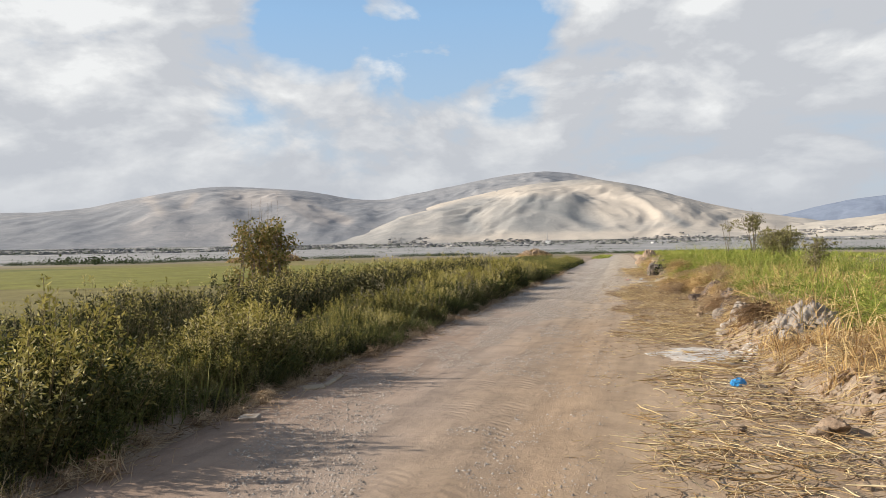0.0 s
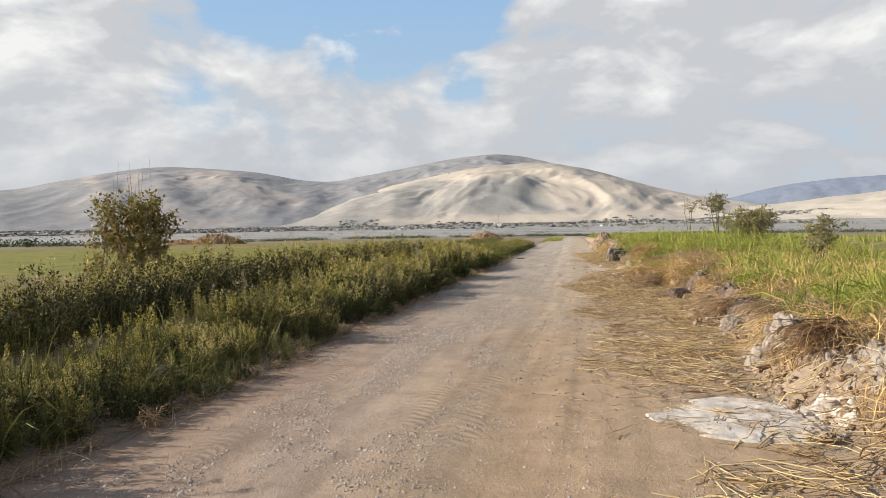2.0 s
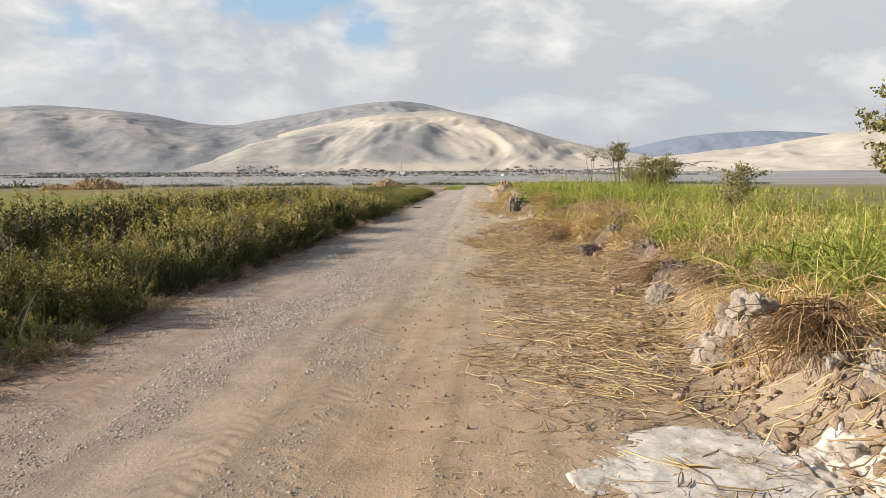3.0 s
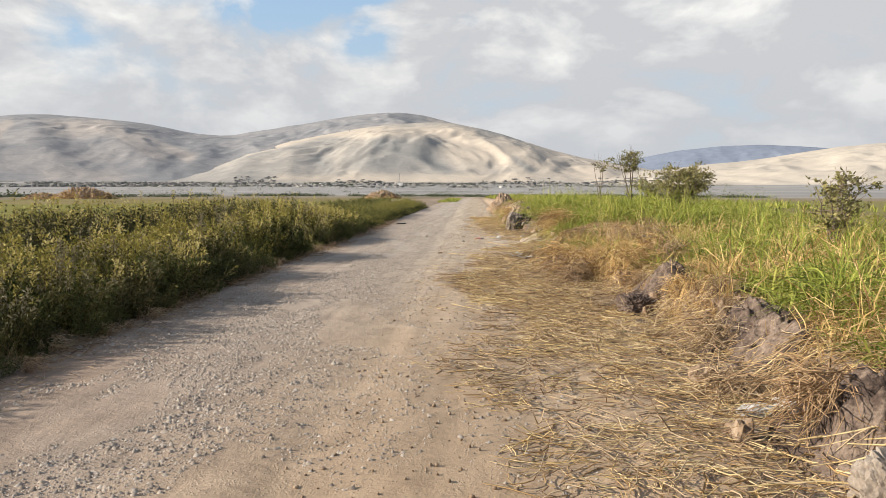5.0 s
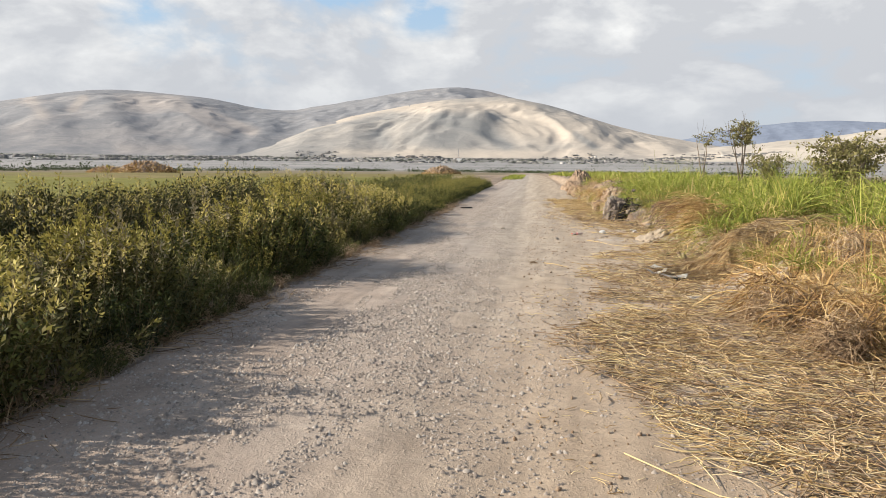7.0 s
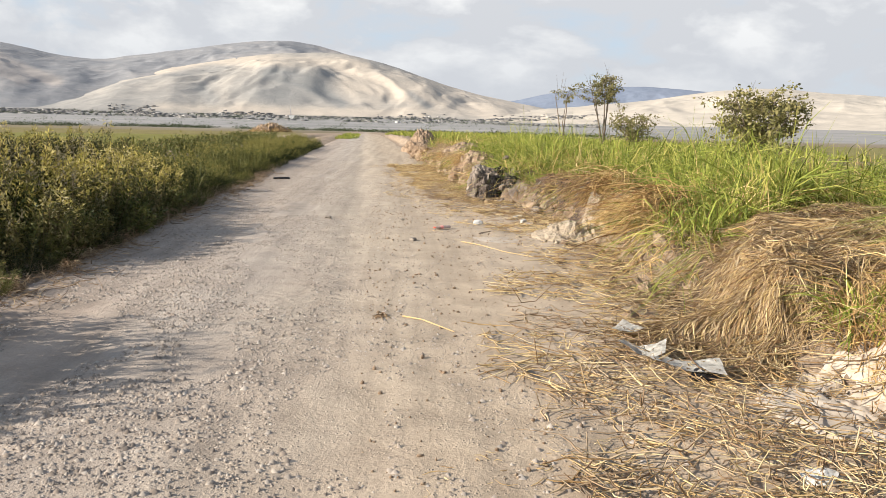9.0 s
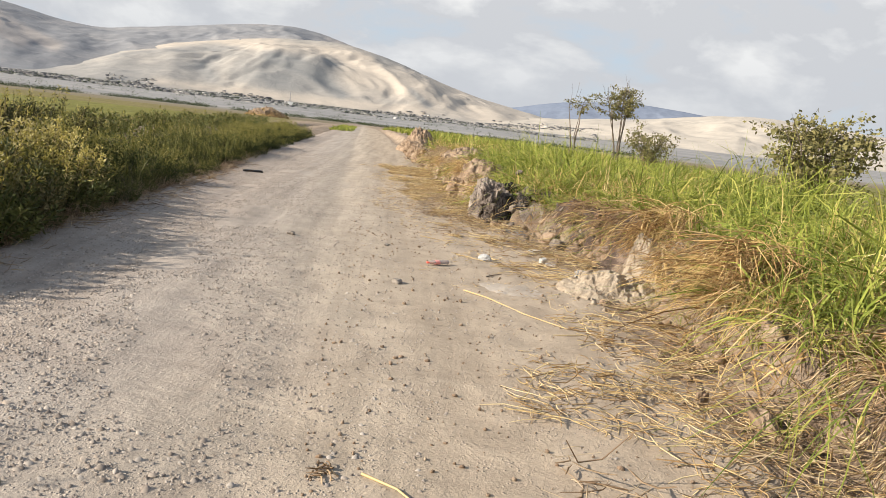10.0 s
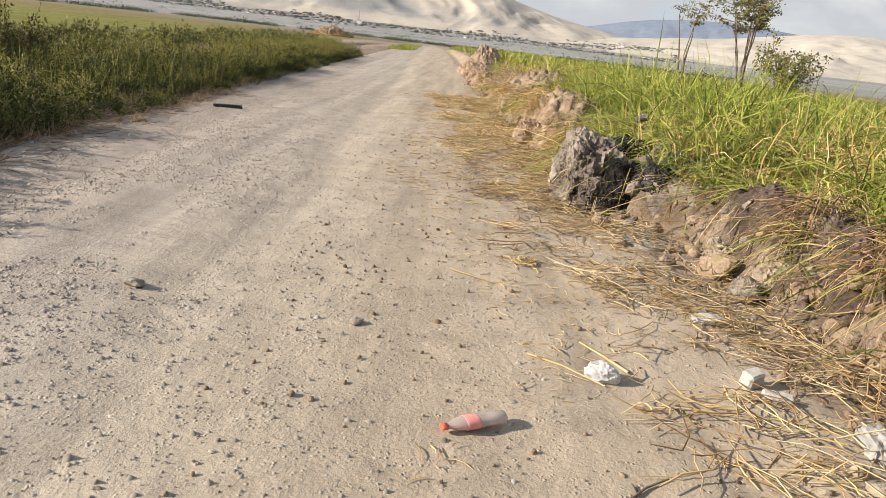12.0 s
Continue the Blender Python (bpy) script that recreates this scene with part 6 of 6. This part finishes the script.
crumpled("cloth_scrap", (1.83, 27.25), (0.16, 0.07, 0.04), GREY_CLOTH, "grey crumpled cloth strip on straw", 21, "cloth", 70)
crumpled("plastic_scrap", (1.58, 28.3), (0.09, 0.06, 0.03), WHITE, "dirty white plastic scrap at the bank", 23, "plastic", 5)
crumpled("plastic_scrap", (1.46, 21.9), (0.09, 0.06, 0.05), BLACK, "crumpled black plastic scrap among stalks", 25, "plastic", 15)
build_bottle()
slab("wooden_plank", (-2.04, 4.95), (0.07, 0.5, 0.02), BOARD, "short weathered plank beside the weeds", "plank", 4, 2)
slab("flat_board", (-2.10, 4.60), (0.24, 0.16, 0.02), BOARD, "broken piece of pale board", "board", 30, 4)
slab("flat_stone", (-2.0, 3.2), (0.17, 0.12, 0.04), STONE, "flat grey stone at the road edge", "stone", 15, 6)
slab("concrete_piece", (1.52, 27.62), (0.085, 0.06, 0.07), BLOCK, "broken white concrete piece in the straw", "concrete", 25, 8, 12)
slab("concrete_piece", (1.58, 27.5), (0.11, 0.04, 0.04), BLOCK, "narrow broken white concrete piece", "concrete", -20, 9, 6)
slab("concrete_piece", (2.28, 41.2), (0.22, 0.15, 0.28), BLOCK, "white concrete block on the earth heap", "concrete", 20, 10, 8)
stone((0.006, 26.16), (0.05, 0.042, 0.034), STONE, "grey-brown stone lying on the road", 2)
stone((-2.62, 12.2), (0.07, 0.05, 0.04), STONE, "grey stone at the foot of the weeds", 3)
stone((-1.10, 27.9), (0.045, 0.04, 0.03), STONE, "pale stone on the gravel road", 4)
stone((-0.1, 27.75), (0.03, 0.025, 0.02), STONE, "small pale stone on the road", 5)
stone((2.75, 3.9), (0.16, 0.13, 0.10), CLOD, "large dry clod on the verge", 6, "dry_clod")
stone((2.05, 3.75), (0.07, 0.06, 0.05), CLOD, "dry clod among straw", 7, "dry_clod")
slab("black_pipe", (-2.72, 34.0), (0.36, 0.05, 0.04), BLACK, "piece of black plastic pipe by the weeds", "pipe", 12, 12, 2)
stalk([(0.55, 26.12), (0.72, 25.95), (0.95, 25.6), (1.2, 25.25)], 0.006, STRAW, "long pale straw stalk on bare soil")
stalk([(-0.13, 23.05), (0.0, 22.95), (0.19, 22.68)], 0.006, STRAW, "long pale straw stalk on the road")
stalk([(0.62, 27.66), (0.75, 27.58), (0.90, 27.46)], 0.005, STRAW, "pale straw stalk beside the white bag")
stalk([(1.02, 27.6), (0.95, 27.72), (0.86, 27.84)], 0.006, STRAW, "split pale stalk leaning by the bag")
stalk([(0.28, 28.62), (0.5, 28.50), (0.8, 28.55)], 0.004, STRAW, "thin curved straw on the soil")
stalk([(0.82, 26.75), (0.9, 26.83), (0.98, 26.88)], 0.006, BARK, "short dark twig on the soil", "twig")
stalk([(0.86, 26.84), (0.87, 26.74)], 0.006, BARK, "short dark twig on the soil", "twig")
stalk([(0.80, 10.5), (1.15, 10.3), (1.6, 10.25)], 0.006, STRAW, "long straw stalk across the verge")
stalk([(1.12, 9.15), (1.5, 8.9), (1.95, 8.75)], 0.006, STRAW, "long straw stalk across the verge")
stalk([(0.40, 16.75), (0.75, 16.4), (1.2, 16.25)], 0.004, STRAW, "long straw stalk across the verge")


def root_bundle(name, place, reach, label, seed, count=170, tall=0.45, lean=(0, 0), tint=None, thick=0.0045):
    """A pulled-up plant: a fan of thin dead roots and stalks over a clod."""
    rs = np.random.RandomState(seed)
    x, y = place
    ob = holder(name, (x, y, float(height(x, y))), label, "roots")
    a, b0 = rs.rand(count) * 6.28, rs.rand(count) * 6.28
    r = reach * (0.25 + 0.75 * rs.rand(count))
    q = 0.45 * reach * np.sqrt(rs.rand(count))
    base = np.stack([np.cos(b0) * q, np.sin(b0) * q, tall * rs.uniform(0.1, 0.75, count)], -1)
    end = base + np.stack([np.cos(a) * r * 0.8 + lean[0], np.sin(a) * r * 0.8 + lean[1], tall * rs.uniform(-0.7, 0.15, count)], -1)
    end[:, 2] = np.maximum(end[:, 2], -0.12 * tall)
    mid = (base + end) / 2 + np.stack([0 * a, 0 * a, tall * rs.uniform(-0.05, 0.45, count)], -1) + rs.randn(count, 3) * 0.16 * reach
    u = np.linspace(0, 1, 4)[None, :, None]
    path = (1 - u) ** 2 * base[:, None] + 2 * u * (1 - u) * mid[:, None] + u**2 * end[:, None]
    put("root_tangle", mesh_np("root_tangle", *tubes(path, np.tile(np.linspace(thick, thick * 0.45, 4), (count, 1)))), tint or DEAD, ob, kind="stuff")
    clod = put("root_clod", lump_mesh("root_clod", seed, 0.5, 0.8, 0.15), CLOD, ob)
    clod.matrix_basis = pose(0, 0, tall * 0.16) @ Matrix.Diagonal((reach * 0.24, reach * 0.24, tall * 0.3, 1))
    return ob


root_bundle("dead_roots", (2.95, 8.95), 0.42, "dead brown root tangle on the ash heap", 71, 260, 0.36, (-0.2, -0.2), RUST, 0.005)
root_bundle("dead_roots", (3.5, 9.0), 0.4, "dead brown roots on pale lumps", 72, 120, 0.4)
root_bundle("dead_roots", (2.75, 14.5), 0.5, "grey dead roots pulled out of the bank", 73, 220, 0.35)
root_bundle("dead_roots", (2.5, 13.4), 0.4, "grey-brown dead roots at the foot of the bank", 78, 180, 0.25)
root_bundle("dead_roots", (2.72, 12.6), 0.45, "dark brown roots and soil torn from the bank", 79, 220, 0.35, (-0.15, -0.1), RUST, 0.004)
root_bundle("dead_roots", (2.95, 11.4), 0.4, "dark brown roots and soil torn from the bank", 80, 180, 0.3, (-0.1, -0.1), DEAD, 0.004)
root_bundle("dead_roots", (-0.27, 23.05), 0.09, "small dried plant clump on the road", 74, 40, 0.06)
root_bundle("dead_roots", (2.55, 27.0), 0.55, "orange-brown dead grass hanging over the heap", 75, 260, 0.5, (-0.25, -0.2), DRY, 0.005)
root_bundle("dead_roots", (2.55, 25.4), 0.6, "orange-brown dead grass hanging over the bank", 76, 260, 0.45, (-0.3, -0.2), DRY, 0.005)
for k, (x, y) in enumerate([(2.4, 28.1), (2.62, 27.65), (2.5, 27.35), (2.75, 27.3), (2.35, 28.9), (2.8, 26.6)]):
    root_bundle("dead_roots", (x, y), 0.42, "dark brown roots hanging out of the broken bank", 171 + k, 170, 0.36, (-0.16, -0.1), (RUST, DEAD)[k % 2], 0.004)
root_bundle("dead_roots", (0.7, 28.9), 0.18, "small pile of cut straw on the soil", 77, 90, 0.05, (0, 0), STRAW, 0.003)


def broken_lumps(spots, count, spread_by, size, material, label, group, seed, name):
    rs = np.random.RandomState(seed)
    meshes = [lump_mesh(name, seed + i, 0.5, 0.8, 0.18) for i in range(4)]
    for me in meshes:
        me.materials.append(material)
    for i in range(count):
        x0, y0, h = spots[i % len(spots)]
        dx, dy = rs.normal(0, spread_by, 2)
        x, y, s = x0 + dx, y0 + dy, rs.uniform(*size)
        z = float(top(x, y)) + h * math.exp(-(dx * dx + dy * dy) / (spread_by * spread_by * 1.5)) + s * 0.2
        ob = new(name, meshes[rs.randint(4)])
        ob.matrix_basis = pose(x, y, z, rs.uniform(0, 360), rs.uniform(0, 60), rs.uniform(0, 360)) @ Matrix.Diagonal((s, s * rs.uniform(0.7, 1), s * rs.uniform(0.6, 1), 1))
        tagged(ob, label, "lump", group)


def earth_block(name, place, size, material, label, group, seed, turn, lift=0.0):
    """A block broken off the bank: squared shape, cracked faces, crumbled edges."""
    bm = bmesh.new()
    bmesh.ops.create_cube(bm, size=2)
    bmesh.ops.subdivide_edges(bm, edges=bm.edges[:], cuts=21, use_grid_fill=True)
    off = Vector((seed * 4.1, seed * 2.3, seed * 0.7))
    for v in bm.verts:
        p = v.co.copy()
        ball = p.normalized() * 1.25
        q = p.lerp(ball, 0.42)
        k = 0.22 * noise.noise(q * 1.2 + off) + 0.20 * (0.3 - abs(noise.noise(q * 2.6 + off))) + 0.12 * (0.25 - abs(noise.noise(q * 5.5 + off))) + 0.08 * noise.noise(q * 10 + off) + 0.05 * noise.noise(q * 23 + off)
        v.co = q * (1 + k)
    me = bpy.data.meshes.new(name)
    bm.to_mesh(me)
    bm.free()
    ob = put(name, me, material, label=label, category="clod", group=group)
    x, y = place
    ob.matrix_basis = pose(x, y, size[2] * 0.55 + lift, seed * 7 % 15, -seed * 5 % 13, turn) @ Matrix.Diagonal((*size, 1))


# the burnt face: a standing block, black blocks for the shaded hollow beside it and grey ash at its foot
for k, (x, y, z, sx, sy, sz, t, tint) in enumerate([
        (1.40, 30.95, 0.26, 0.24, 0.30, 0.27, 8, BURNT), (1.76, 31.04, 0.30, 0.30, 0.24, 0.20, 12, HOLLOW_BLACK), (2.14, 31.05, 0.30, 0.24, 0.22, 0.16, 60, BURNT),
        (1.42, 30.62, 0.14, 0.14, 0.13, 0.14, 25, BURNT), (1.60, 30.52, 0.25, 0.16, 0.14, 0.17, 70, HOLLOW_BLACK), (1.86, 30.46, 0.31, 0.20, 0.15, 0.12, 40, HOLLOW_BLACK), (1.74, 30.42, 0.05, 0.10, 0.08, 0.07, 12, CHAR),
        (2.05, 30.1, 0.10, 0.11, 0.10, 0.08, 33, CLOD), (2.3, 29.6, 0.12, 0.13, 0.12, 0.09, 20, CHAR), (2.02, 29.35, 0.08, 0.11, 0.10, 0.09, 52, PALE_EARTH), (2.44, 29.1, 0.12, 0.13, 0.12, 0.10, 35, CHAR),
        (2.16, 28.85, 0.10, 0.13, 0.12, 0.11, 80, PALE_EARTH), (2.34, 28.7, 0.06, 0.09, 0.09, 0.10, 15, CHAR), (2.42, 28.4, 0.12, 0.17, 0.15, 0.13, 62, CLOD), (2.3, 28.2, 0.03, 0.10, 0.09, 0.08, 5, CHAR), (1.95, 28.75, 0.06, 0.09, 0.07, 0.06, 40, BURNT)]):
    earth_block("burnt_block", (x, y), (sx, sy, sz), tint, "burnt grey-black block of the broken bank", "burnt blocks", k + 1, t, z - sz * 0.55)
mound("ash_mound", (1.62, 29.85), (0.26, 0.36, 0.05), GREY_ASH, "thin grey ash below the burnt block", 45, 0.5)
for k, (x, y, s, t) in enumerate([(1.3, 33.9, 0.28, 5), (1.55, 34.7, 0.36, 33), (1.9, 34.3, 0.34, 70), (1.35, 35.6, 0.27, 60), (1.75, 36.2, 0.4, 25), (1.3, 36.9, 0.36, 80), (1.45, 38.2, 0.42, 15), (2.0, 38.0, 0.4, 52), (1.3, 39.6, 0.36, 48), (1.75, 40.3, 0.42, 8), (1.2, 41.4, 0.4, 66), (1.05, 43.5, 0.42, 22), (0.9, 46, 0.4, 41), (0.8, 49, 0.42, 12),
                                   (2.3, 28.6, 0.2, 12), (2.35, 27.9, 0.17, 50), (2.75, 26.9, 0.2, 77), (2.2, 23.6, 0.13, 31)]):
    earth_block("earth_block", (x, y), (s, s * 0.85, s * 0.7), CLOD, "brown block of dry earth fallen from the bank", "blocks of earth", k + 11, t)
earth_block("pale_rock", (2.66, 27.35), (0.17, 0.13, 0.13), PALE_EARTH, "pale lump of dry earth on the bank under dead grass", "", 33, 40, 0.34)
earth_block("dark_clod", (2.5, 16.55), (0.2, 0.15, 0.12), CHAR, "dark broken clod of earth in the straw", "", 31, 25)
earth_block("pale_rock", (2.7, 11.75), (0.2, 0.16, 0.15), ASH, "pale ash-crusted lump among the straw", "", 32, 25)


def build_tangles():
    rs = np.random.RandomState(97)
    models = [root_bundle("dead_grass_clump", (0, 0), 0.5, "tangled clump of brown dead grass on the bank", 150 + i, 190, 0.5, (-0.12, -0.05), (DRY, DEAD)[i % 2], 0.0046) for i in range(4)]
    spots = [(rs.uniform(1.75, 3.3), rs.uniform(17.8, 23.2), rs.uniform(0.6, 1.05)) for k in range(42)]
    spots = [p for p in spots if math.hypot(p[0] - 1.95, p[1] - 21.1) > 0.85 and on_mat(p[0], p[1]) < -0.2]
    spots += [(bank_foot(y) + rs.uniform(0.0, 0.9), y, rs.uniform(0.28, 0.5)) for y in rs.uniform(10, 17.5, 16)]
    spots += [(bank_foot(y) + rs.uniform(0.1, 0.5), y, rs.uniform(0.5, 0.8)) for y in rs.uniform(24.8, 27.0, 6)]
    spots += [(bank_foot(y) + rs.uniform(0.0, 0.4), y, rs.uniform(0.4, 0.7)) for y in rs.uniform(31.8, 42, 30)]
    for ob in models:
        tagged(ob, "tangled clump of brown dead grass on the bank", "dead grass", "clumps of dead grass")
    scatter_things(models, [(float(x), float(y), s) for x, y, s in spots], rs)


def build_edge_weeds():
    rs = np.random.RandomState(121)
    group = "dead weeds along the road edge"
    models = [root_bundle("dead_weed", (0, 0), 0.22, "low dead grey-brown weed at the road edge", 160 + i, 70, 0.2, (0.05, 0)) for i in range(4)]
    for ob in models:
        tagged(ob, "low dead grey-brown weed at the road edge", "weed", group)
    spots = [(float(left_edge(y)) + rs.normal(0.0, 0.13), float(y) + rs.uniform(-0.15, 0.15), rs.uniform(0.35, 0.9)) for y in np.arange(0, 33, 0.42)]
    scatter_things(models, spots, rs)


build_edge_weeds()
build_tangles()
broken_lumps([(3.45, 8.4, 0.2), (2.66, 9.6, 0.26), (3.4, 7.9, 0.14), (3.2, 7.7, 0.04), (3.25, 8.35, 0.22)], 130, 0.2, (0.025, 0.10), ASH, "pale crumbling lump of ash", "lumps of ash", 81, "ash_lump")
broken_lumps([(1.75, 30.3, 0.06), (2.2, 29.4, 0.1), (2.1, 28.7, 0.05), (1.9, 31.2, 0.35)], 60, 0.26, (0.02, 0.075), BURNT, "charred black lump of earth", "charred lumps", 85, "burnt_lump")
broken_lumps([(1.5, 34.0, 0.2), (1.75, 35.3, 0.25), (1.8, 38.5, 0.3), (1.6, 37.2, 0.2)], 90, 0.32, (0.02, 0.08), CLOD, "dry brown broken lump of earth", "lumps of broken earth", 89, "earth_lump")
broken_lumps([(1.75, 26.75, 0.08), (2.1, 26.5, 0.08), (2.4, 26.55, 0.1), (1.9, 26.9, 0.04)], 42, 0.2, (0.02, 0.07), PALE_EARTH, "pale crumbling lump of dry earth", "pale lumps of earth", 93, "pale_lump")
